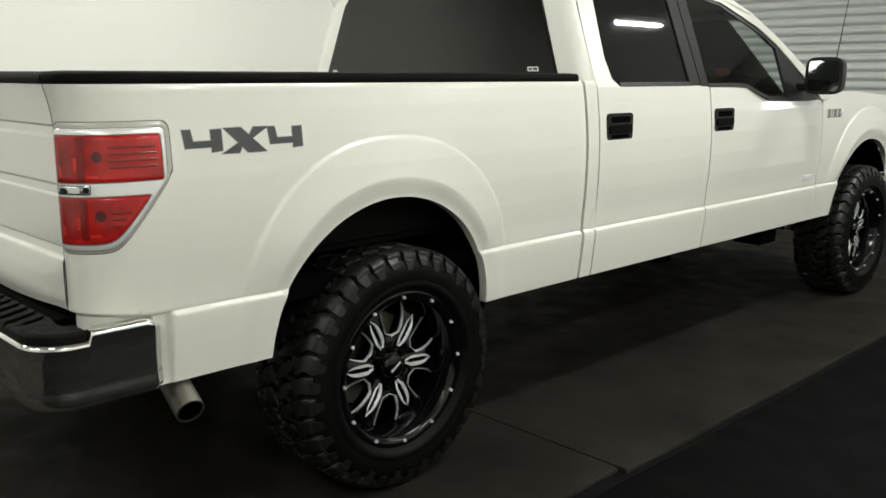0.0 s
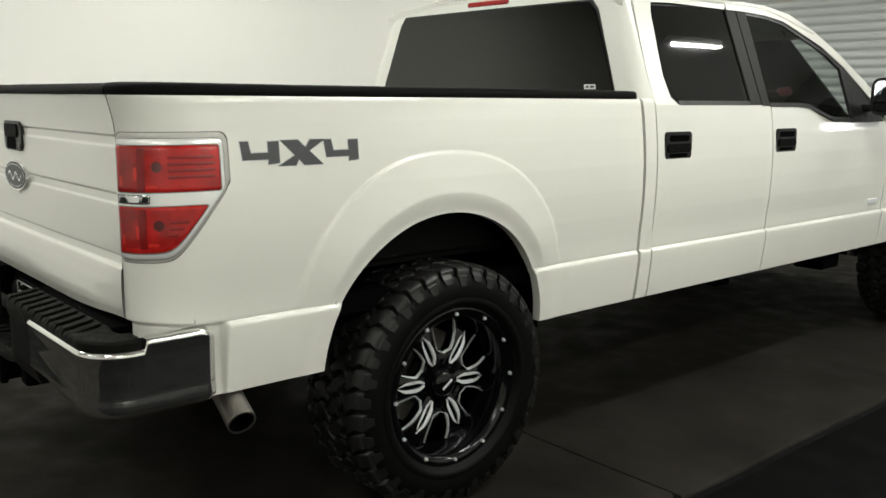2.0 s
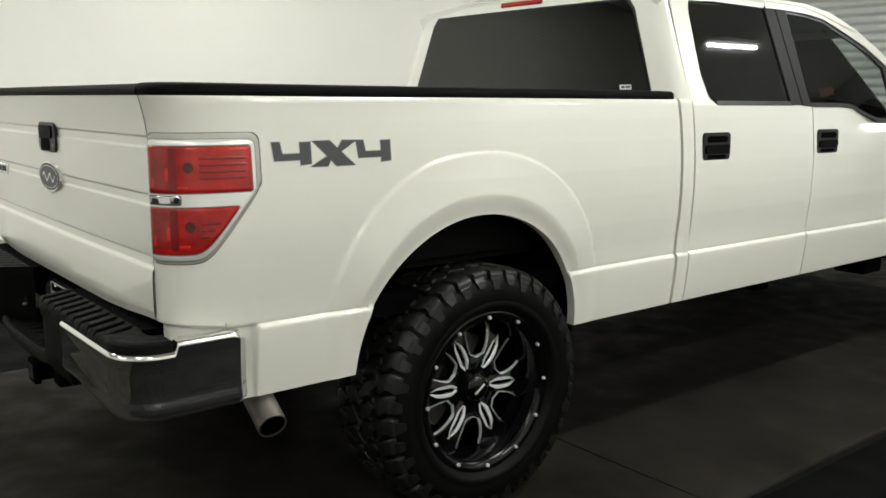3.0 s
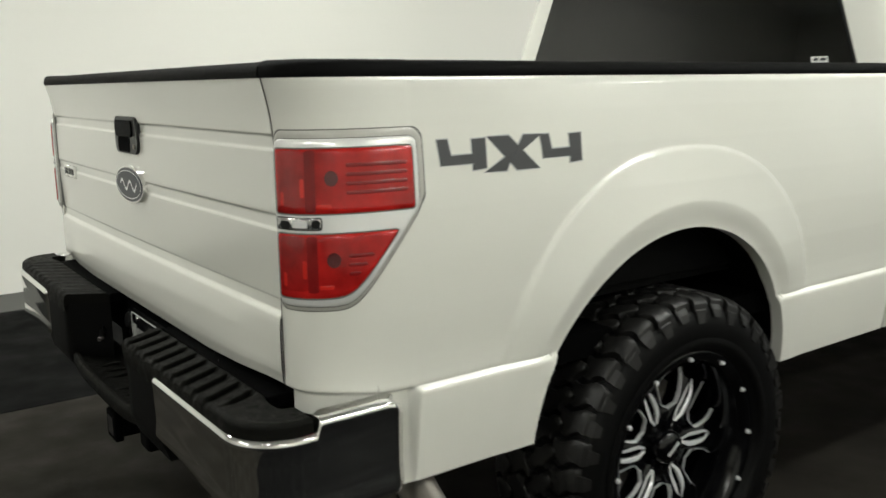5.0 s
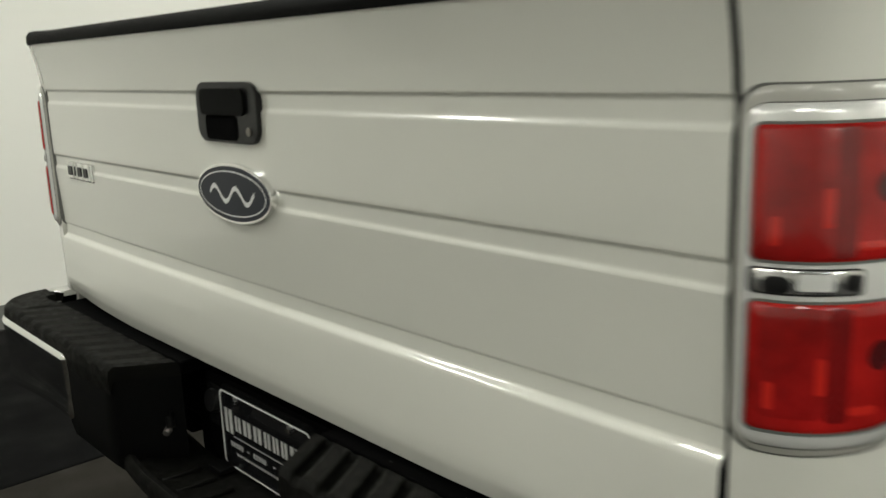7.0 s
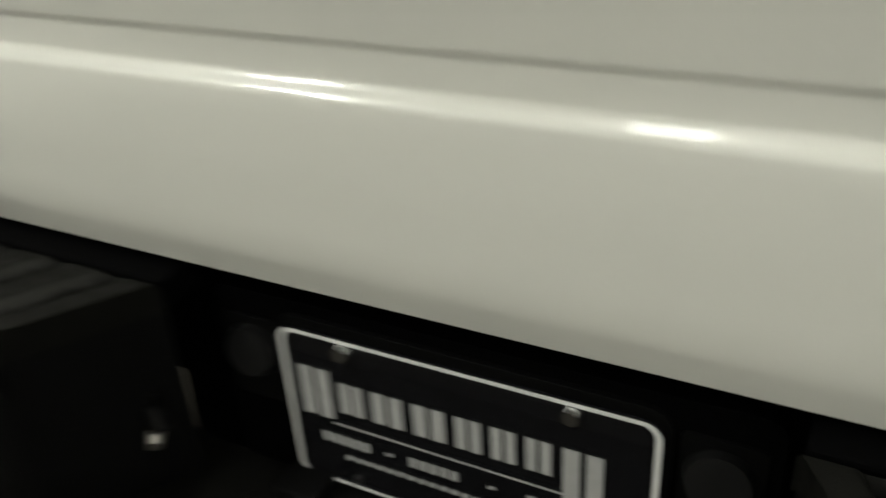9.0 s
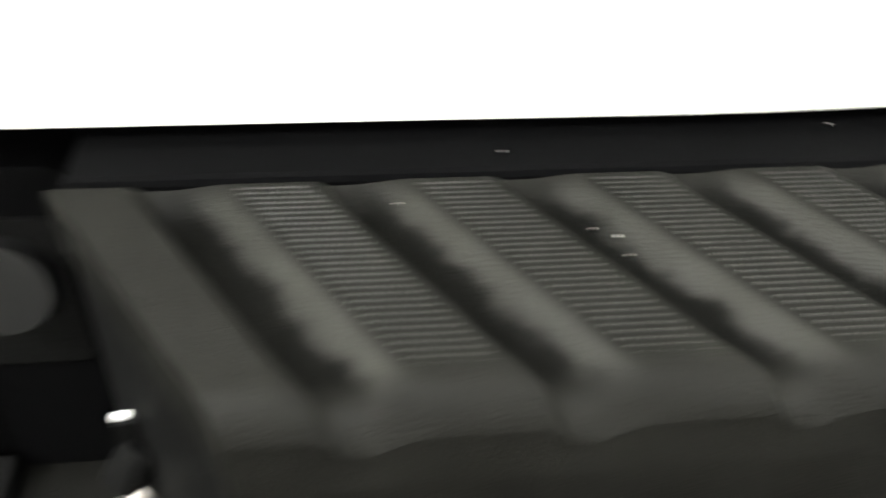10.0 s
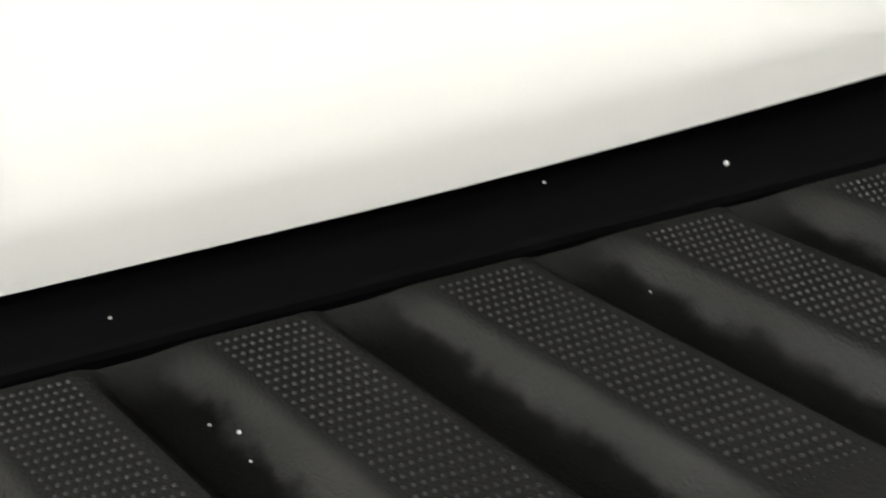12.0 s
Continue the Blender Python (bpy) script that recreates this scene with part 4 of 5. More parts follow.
# side mirror
mc = Vector((1.122, 4.10, 1.425))
bm = bmesh.new()
rows = []
for j in range(13):
    t = j / 12
    depth = -0.055 + 0.15 * t
    sc = (1 - t ** 2.6) ** 0.5 if t < 1 else 0.02
    sc = max(sc, 0.05)
    ring = []
    for k in range(28):
        a = 2 * math.pi * k / 28
        cx_, cz_ = abs(math.cos(a)) ** 0.45 * math.copysign(1, math.cos(a)), abs(math.sin(a)) ** 0.45 * math.copysign(1, math.sin(a))
        ring.append((mc.x + 0.100 * sc * cx_ - 0.02 * (1 - sc), mc.y + depth, mc.z + 0.098 * sc * cz_))
    rows.append(ring + [ring[0]])
bm2 = grid(rows)
bm2.faces.new([v for v in bm2.verts][:28])
mirror_shell = tpart("side_mirror", bm2, TRIM, "satin black side mirror", smooth=True)
mg = tpart("mirror_glass", prism(rounded(mc.x - 0.082, mc.x + 0.082, mc.z - 0.080, mc.z + 0.080, 0.025), lambda u, v, w: (u, mc.y - 0.057 - w, v), 0.004), MIRROR, "mirror glass", parent=mirror_shell)
arm = tpart("mirror_arm", box_bm((0.90, 4.07, 1.345), (1.02, 4.14, 1.385)), TRIM, parent=mirror_shell, bevel=0.012)
pairs_ = {}
for o in (mirror_shell, mg, arm):
    m_ = mirrored(o)
    m_.parent = pairs_.get(o.parent, o.parent)
    pairs_[o] = m_

# badges on wing and door, as plain bars
bm = bmesh.new()
for y0, w, h in ((4.46, 0.045, 0.05), (4.515, 0.018, 0.05), (4.542, 0.05, 0.05), (4.60, 0.05, 0.05)):
    xs = BASE + side_off(y0, 1.21)
    add_box(bm, (xs - 0.004, y0, 1.185), (xs + 0.007, y0 + w, 1.185 + h))
tpart("wing_badge", bm, CHROME, "chrome badge shown as plain bars", parent=fender, bevel=0.003)
bm = bmesh.new()
xs = BASE + side_off(4.62, 1.21)
add_tube(bm, (xs - 0.004, 4.685, 1.208), (xs + 0.006, 4.685, 1.208), 0.018, n=18)
tpart("wing_badge_dot", bm, MACHINED, parent=fender, smooth=True)
xs = BASE + side_off(4.3, 0.85)
tpart("door_badge", box_bm((xs - 0.004, 4.225, 0.838), (xs + 0.006, 4.345, 0.866)), MACHINED, "slim grey badge", parent=front_door, bevel=0.003)
# faded red figures inside the front glass, as bars
bm = bmesh.new()
for k in range(3):
    y0 = 3.275 + 0.046 * k
    for a, b in ((0.0, 0.009), (0.022, 0.031)):
        bm.faces.new([bm.verts.new((green_x(v) - 0.0125 + 0.004, u, v)) for u, v in ((y0 + a, 1.418 + 0.1 * (y0 - 3.27)), (y0 + b, 1.418 + 0.1 * (y0 - 3.27)), (y0 + b, 1.456 + 0.1 * (y0 - 3.27)), (y0 + a, 1.456 + 0.1 * (y0 - 3.27)))])
tpart("window_figures", bm, STICKER, "faded red bars on the glass", parent=front_door)

# ------------------------------------------------------------------ rear bumper
BUMP_X, BUMP_Y, BUMP_R, BUMP_SIDE = 0.915, -0.022, 0.104, 0.208


def bumper_plan(t):
    """From the middle (t = 0) outwards: straight, round the corner, then forward along the side."""
    if t < BUMP_X:
        return Vector((t, BUMP_Y + 0.004 * (t / BUMP_X) ** 2 - 0.004)), Vector((0, -1))
    a = (t - BUMP_X) / BUMP_R
    if a < math.pi / 2:
        return Vector((BUMP_X + BUMP_R * math.sin(a), BUMP_Y + BUMP_R * (1 - math.cos(a)))), Vector((math.sin(a), -math.cos(a)))
    return Vector((BUMP_X + BUMP_R, BUMP_Y + BUMP_R + (t - BUMP_X - BUMP_R * math.pi / 2))), Vector((1, 0))


T_END = BUMP_X + BUMP_R * math.pi / 2 + BUMP_SIDE
T_UP = BUMP_X + BUMP_R * math.pi / 2 + 0.022
bumper = tpart("rear_bumper", box_bm((-0.86, 0.175, 0.62), (0.86, 0.25, 0.74)), UNDER, "chrome rear step bumper with black step pads", bevel=0.01)
# chrome face bars: bright rolled top edge, flat face, rolled lower edge
FACE = [(-0.030, 0.770), (-0.010, 0.7735), (-0.002, 0.7735), (0.003, 0.7722), (0.0065, 0.7690), (0.0087, 0.7645), (0.0095, 0.7590), (0.0090, 0.7540), (0.0080, 0.7500), (0.0074, 0.72), (0.0062, 0.68), (0.0056, 0.655), (0.0064, 0.646), (0.0078, 0.634),
        (0.0088, 0.622), (0.0084, 0.614), (0.0050, 0.605), (-0.008, 0.599), (-0.028, 0.597), (-0.06, 0.596)]
T_IN = 0.520
ts = sorted({T_IN + (T_END - T_IN) * k / 170 for k in range(171)} | {T_UP + 0.014 * k / 10 for k in range(11)} | {T_END - 0.036 * (1 - math.sin(math.pi / 2 * k / 12)) for k in range(13)})
rows = []
for t in ts:
    p, n = bumper_plan(t)
    up = 0.026 * smooth01(T_UP, T_UP + 0.012, t)
    inset = 0.012 * (1 - smooth01(T_IN, T_IN + 0.010, t)) + 0.020 * (1 - math.sqrt(max(0.0, 1 - max(0.0, (t - T_END + 0.020) / 0.020) ** 2)))
    drop = 0.030 * (1 - math.sqrt(max(0.0, 1 - max(0.0, (t - T_END + 0.036) / 0.036) ** 2)))
    lift = 0.18 * (1 - smooth01(0.60, 1.02, t))
    rows.append([(p.x + n.x * (o - inset), p.y + n.y * (o - inset), z + max(0.0, 0.76 - z) * lift + (up - drop if z > 0.74 else (up - drop) * max(0, (z - 0.69) / 0.05))) for o, z in FACE])
face = tpart("face_bar", grid(rows, skirt=lambda c: (c.x * 0.985, c.y + 0.02, c.z)), CHROME, "chrome bumper end with dark reflections", parent=bumper, smooth=True)
mirrored(face)

# ribbed step pads: raised beaded strips with smooth grooves between, cut on the slant
PAD_Z, GROOVE, PITCH_X, SKEW = 0.800, 0.0085, 0.0608, -0.608
STRIP_X, STRIP_W = 0.2836, 0.0255
PAD_DEPTH = 0.109


def groove_phase(x, y):
    """Part of a pitch forward of the nearest strip's outer edge."""
    return (x - SKEW * (y - 0.088) - STRIP_X - STRIP_W + PITCH_X) / PITCH_X


def groove_depth(x, y):
    """How deep the step pad lies below its crown at a place."""
    u = groove_phase(x, y)
    if u < 0 or x > 0.87:
        return 0.0
    f = u - math.floor(u)
    d = smooth01(0.035, 0.125, f) * (1 - smooth01(0.25, 0.575, f))
    return GROOVE * d * smooth01(0.084, 0.066, y) * smooth01(0.87, 0.835, x)


def groove_tones(m):
    """A darker tone along each groove's bottom with a ragged edge, and paler slopes beside it, in plan coordinates of
    the step.
    """
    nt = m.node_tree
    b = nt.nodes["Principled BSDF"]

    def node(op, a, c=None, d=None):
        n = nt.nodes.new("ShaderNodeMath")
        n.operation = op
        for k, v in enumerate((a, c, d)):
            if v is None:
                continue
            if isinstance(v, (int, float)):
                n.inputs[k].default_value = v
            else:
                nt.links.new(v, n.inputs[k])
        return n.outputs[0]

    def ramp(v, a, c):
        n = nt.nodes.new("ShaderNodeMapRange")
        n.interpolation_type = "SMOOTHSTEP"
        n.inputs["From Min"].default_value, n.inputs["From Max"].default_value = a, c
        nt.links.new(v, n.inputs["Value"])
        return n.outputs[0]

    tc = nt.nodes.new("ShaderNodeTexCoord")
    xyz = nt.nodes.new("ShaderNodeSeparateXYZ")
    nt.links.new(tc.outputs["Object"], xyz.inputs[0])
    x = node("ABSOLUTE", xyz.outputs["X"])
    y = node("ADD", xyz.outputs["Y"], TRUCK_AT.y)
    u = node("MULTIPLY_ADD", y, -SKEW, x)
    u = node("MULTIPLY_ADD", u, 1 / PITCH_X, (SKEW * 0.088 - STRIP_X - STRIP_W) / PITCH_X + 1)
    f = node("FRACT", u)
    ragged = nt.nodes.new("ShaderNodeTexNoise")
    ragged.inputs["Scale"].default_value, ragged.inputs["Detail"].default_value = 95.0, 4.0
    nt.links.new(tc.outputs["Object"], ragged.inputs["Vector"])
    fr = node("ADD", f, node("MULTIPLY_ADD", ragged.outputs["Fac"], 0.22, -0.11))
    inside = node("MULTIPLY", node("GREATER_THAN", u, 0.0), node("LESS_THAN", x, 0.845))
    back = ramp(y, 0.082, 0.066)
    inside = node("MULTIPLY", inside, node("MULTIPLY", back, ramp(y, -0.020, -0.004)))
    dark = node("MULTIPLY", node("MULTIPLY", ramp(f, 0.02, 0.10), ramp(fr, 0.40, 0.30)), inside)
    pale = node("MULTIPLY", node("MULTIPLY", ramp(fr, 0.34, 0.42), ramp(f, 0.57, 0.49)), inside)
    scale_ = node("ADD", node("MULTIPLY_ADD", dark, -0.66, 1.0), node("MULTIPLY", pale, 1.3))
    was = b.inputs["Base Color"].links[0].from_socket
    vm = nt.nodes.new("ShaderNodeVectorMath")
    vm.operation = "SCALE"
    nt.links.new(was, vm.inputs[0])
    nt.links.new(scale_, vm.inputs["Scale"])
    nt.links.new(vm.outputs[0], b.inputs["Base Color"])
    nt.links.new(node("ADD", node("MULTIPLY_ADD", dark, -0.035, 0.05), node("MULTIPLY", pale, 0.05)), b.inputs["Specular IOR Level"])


groove_tones(STEP)
rows = []
PAD_IN = 0.294
ts = [PAD_IN + (T_UP - 0.002 - PAD_IN) * k / 420 for k in range(421)]
for t in ts:
    p, n = bumper_plan(t)
    bend = max(0.0, t - BUMP_X)
    row = []
    for j in range(33):
        # across the pad: up its outer skirt, over the rounded rim and back under the tailgate
        if j < 6:
            a = j / 5
            q = p + n * (0.003 - 0.002 * a)
            sk = SKEW * (q.y - p.y) * max(0, 1 - bend * 6)
            g0 = groove_depth(p.x + sk, max(p.y, -0.018)) * 0.75
            row.append((q.x + sk, q.y, PAD_Z - 0.027 + (0.018 - g0) * a))
            continue
        v = (j - 6) / 26
        q = p + n * 0.001 - n * (PAD_DEPTH * v * max(0.72, 1 - bend * 1.6))
        sk = SKEW * (q.y - p.y) * max(0, 1 - bend * 6)
        x, y = q.x + sk, q.y
        rim = 0.0085 * (1 - min(1, v / 0.10)) ** 2 - 0.0012 * smooth01(0.02, 0.09, v) * smooth01(0.20, 0.11, v)
        g = groove_depth(x, y) * (0.75 + 0.25 * smooth01(0.02, 0.14, v))
        row.append((x, y, PAD_Z - rim - g - 0.006 * smooth01(0.955, 1.0, v)))
    rows.append(row)
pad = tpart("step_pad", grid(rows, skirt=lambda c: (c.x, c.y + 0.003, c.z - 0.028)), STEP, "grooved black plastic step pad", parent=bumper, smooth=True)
mirrored(pad)

for sx in (1, -1):
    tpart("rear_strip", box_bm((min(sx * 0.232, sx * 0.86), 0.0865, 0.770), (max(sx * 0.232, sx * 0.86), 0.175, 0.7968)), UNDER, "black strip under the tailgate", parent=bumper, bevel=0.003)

# fine beads on the raised strips
bm = bmesh.new()
for k in range(10):
    for i in range(11):
        for j in range(35):
            y = 0.0750 - 0.0029 * j
            x = STRIP_X + PITCH_X * k + 0.0014 + 0.00226 * i + SKEW * (y - 0.088)
            if x > 0.82 or y < -0.012:
                continue
            z = PAD_Z - 0.0002
            r = 0.00082
            top = bm.verts.new((x, y, z + 0.0011))
            ring = [bm.verts.new((x + r * math.cos(a), y + r * math.sin(a), z)) for a in (0.4, 1.66, 2.91, 4.17, 5.43)]
            for q in range(5):
                bm.faces.new((ring[q], ring[(q + 1) % 5], top))
beads = tpart("bead_grip", bm, BEAD, "fine raised grip beads", parent=pad, smooth=True, kind="stuff")

# black housings under the pads' inner ends, plate recess and lower step
def housing(sx):
    outline = [(0.231, 0.086), (0.250, 0.055), (0.288, -0.010), (0.300, -0.0215), (0.335, -0.024), (0.545, -0.024), (0.548, 0.12)]
    return grid([[(sx * (x0 + 0.012 * smooth01(0.62, 0.585, z)), y0 + (0.010 * smooth01(0.62, 0.585, z) if y0 < 0.08 else 0), z) for z in (0.585, 0.60, 0.62, 0.66, 0.72, 0.762, 0.782, 0.788)] for x0, y0 in outline])


for sx in (1, -1):
    tpart("pad_housing", housing(sx), BLACK, "black housing under the step pad", parent=bumper, smooth=True)
part_y = 0.131
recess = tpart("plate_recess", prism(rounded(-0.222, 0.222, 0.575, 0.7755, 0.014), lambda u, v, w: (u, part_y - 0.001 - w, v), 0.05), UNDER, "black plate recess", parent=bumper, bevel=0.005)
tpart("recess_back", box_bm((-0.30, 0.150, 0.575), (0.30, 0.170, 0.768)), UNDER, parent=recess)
rows = []
for k in range(41):
    x = -0.44 + 0.88 * k / 40
    dip = 0.016 * smooth01(0.36, 0.20, abs(x))
    yf = -0.024 + 0.02 * (x / 0.44) ** 2
    rows.append([(x, yy, zz) for yy, zz in ((0.13, 0.612 - dip), (0.05, 0.614 - dip), (yf + 0.020, 0.622 - dip), (yf + 0.014, 0.631 - dip), (yf + 0.006, 0.631 - dip), (yf, 0.622 - dip), (yf + 0.002, 0.592 - dip), (yf + 0.03, 0.578 - dip), (0.10, 0.575 - dip))])
tpart("lower_step", grid(rows), STEP, "black lower step with raised lip", parent=bumper, smooth=True)
for sx in (-1, 1):
    for k in range(3):
        tpart("step_rib", box_bm((sx * (0.06 + 0.06 * k) - 0.006, 0.005, 0.594), (sx * (0.06 + 0.06 * k) + 0.006, 0.085, 0.606)), STEP, parent=bumper, bevel=0.004)
    tpart("recess_tab", box_bm((sx * 0.142 - 0.022, 0.090, 0.600), (sx * 0.142 + 0.022, 0.126, 0.6115)), BLACK, "small black tab under the plate", parent=bumper, bevel=0.003)
# round plate lamps in square mounts and small clips in the recess
for sx in (-1, 1):
    tpart("lamp_mount", prism(rounded(sx * 0.186 - 0.027, sx * 0.186 + 0.027, 0.672, 0.752, 0.006), lambda u, v, w: (u, 0.127 - w, v), 0.01), BLACK, parent=bumper, bevel=0.002)
    bm = bmesh.new()
    add_tube(bm, (sx * 0.186, 0.128, 0.722), (sx * 0.186, 0.116, 0.724), 0.024, 0.021, n=28)
    tpart("plate_lamp", bm, TRIM, "round black plate lamp", parent=bumper, smooth=True)
    bm = bmesh.new()
    add_tube(bm, (sx * 0.247, 0.062, 0.690), (sx * 0.236, 0.058, 0.672), 0.009, n=12)
    add_box(bm, (sx * 0.241 - 0.004, 0.060, 0.676), (sx * 0.241 + 0.004, 0.066, 0.703))
    tpart("harness_clip", bm, BLACK, "small black harness clip", parent=bumper)
    bm = bmesh.new()
    add_tube(bm, (sx * 0.243, 0.056, 0.668), (sx * 0.236, 0.046, 0.664), 0.0075, 0.0060, n=14)
    tpart("harness_plug", bm, STEEL, "small grey harness plug", parent=bumper, smooth=True)
tpart("clip_tip", box_bm((0.2365, 0.0625, 0.7030), (0.2425, 0.0655, 0.7050)), WHITE, "pale plastic clip tip", parent=bumper)
# hitch receiver and tow wiring under the bumper
bm = bmesh.new()
add_box(bm, (-0.032, 0.01, 0.455), (0.032, 0.35, 0.52))
hitch = tpart("hitch_receiver", bm, UNDER, "black square hitch receiver", parent=bumper, bevel=0.006)
tpart("hitch_rim", box_bm((-0.040, 0.002, 0.447), (0.040, 0.025, 0.528)), UNDER, parent=hitch, bevel=0.005)
tpart("receiver_hollow", box_bm((-0.024, 0.0005, 0.463), (0.024, 0.004, 0.512)), TRIM, parent=hitch)
bm = bmesh.new()
add_box(bm, (0.20, 0.02, 0.49), (0.27, 0.10, 0.545))
tpart("wiring_socket", bm, UNDER, "black trailer wiring socket", parent=bumper, bevel=0.012)

# ------------------------------------------------------------------ licence plate
PX0, PX1, PZ0, PZ1, PY = -0.155, 0.150, 0.606, 0.758, 0.122


def plate_at(lift):
    return lambda u, v, w: (u, PY - lift - w + 0.03 * (PZ1 - v) * 0.2, v)


plate = tpart("dealer_plate", prism(rounded(PX0, PX1, PZ0, PZ1, 0.014), plate_at(0.0), 0.0015), PLATE, "black dealer plate with white rim and white bars", parent=bumper)
bm = bmesh.new()
o1, o2 = rounded(PX0 + 0.001, PX1 - 0.001, PZ0 + 0.001, PZ1 - 0.001, 0.013), rounded(PX0 + 0.0055, PX1 - 0.0055, PZ0 + 0.0045, PZ1 - 0.0045, 0.010)
n_ = len(o1)
tpart("plate_bracket", prism(rounded(PX0 - 0.002, PX1 + 0.004, PZ0 + 0.004, PZ1 + 0.0075, 0.018), plate_at(-0.003), 0.006), BLACK, "black plate bracket", parent=bumper, bevel=0.002)
for k in range(n_):
    bm.faces.new([bm.verts.new(plate_at(0.0012)(u, v, 0)) for u, v in (o1[k], o1[(k + 1) % n_], o2[(k + 1) % n_], o2[k])])
tpart("plate_rim", bm, WHITE, "white rim line", parent=plate)


def bar(u0, u1, v0, v1):
    """One plain white bar on the plate."""
    b_ = bmesh.new()
    b_.faces.new([b_.verts.new(plate_at(0.0013)(u, v, 0)) for u, v in ((u0, v0), (u1, v0), (u1, v1), (u0, v1))])
    tpart("plate_bar", b_, PRINT, parent=plate)


# the large word: upright bars in pairs, the first and last of them taller
u = -0.141
for w, v0, v1 in ((0.032, 0.676, 0.724), (0.024, 0.686, 0.716), (0.031, 0.686, 0.716), (0.031, 0.686, 0.716), (0.024, 0.686, 0.716), (0.022, 0.686, 0.716), (0.022, 0.686, 0.716), (0.034, 0.666, 0.716)):
    for c0, c1 in ((0.06, 0.42), (0.56, 0.92)):
        bar(u + w * c0, u + w * c1, v0, v1)
    u += w + 0.0050
bar(-0.112, 0.108, 0.6715, 0.6735)
# the small lines below
for u0, n_, v0, v1, pitch in ((-0.124, 5, 0.651, 0.661, 0.0092), (-0.044, 5, 0.651, 0.661, 0.0090), (0.055, 3, 0.651, 0.661, 0.0110), (-0.104, 20, 0.6365, 0.6415, 0.0095)):
    for k in range(n_):
        bar(u0 + pitch * k, u0 + pitch * (k + 0.66), v0, v1)
for u0 in (-0.065, 0.023):
    bar(u0, u0 + 0.0055, 0.6545, 0.6580)
for u in (-0.095, 0.088):
    for v in (0.746, 0.618):
        bm = bmesh.new()
        add_tube(bm, plate_at(0.0)(u, v, 0), plate_at(0.006)(u, v, 0), 0.0075 if v > 0.7 else 0.004, 0.006 if v > 0.7 else 0.003, n=14)
        tpart("plate_screw", bm, CHROME if v > 0.7 else TRIM, "plate screw", parent=plate, smooth=True)

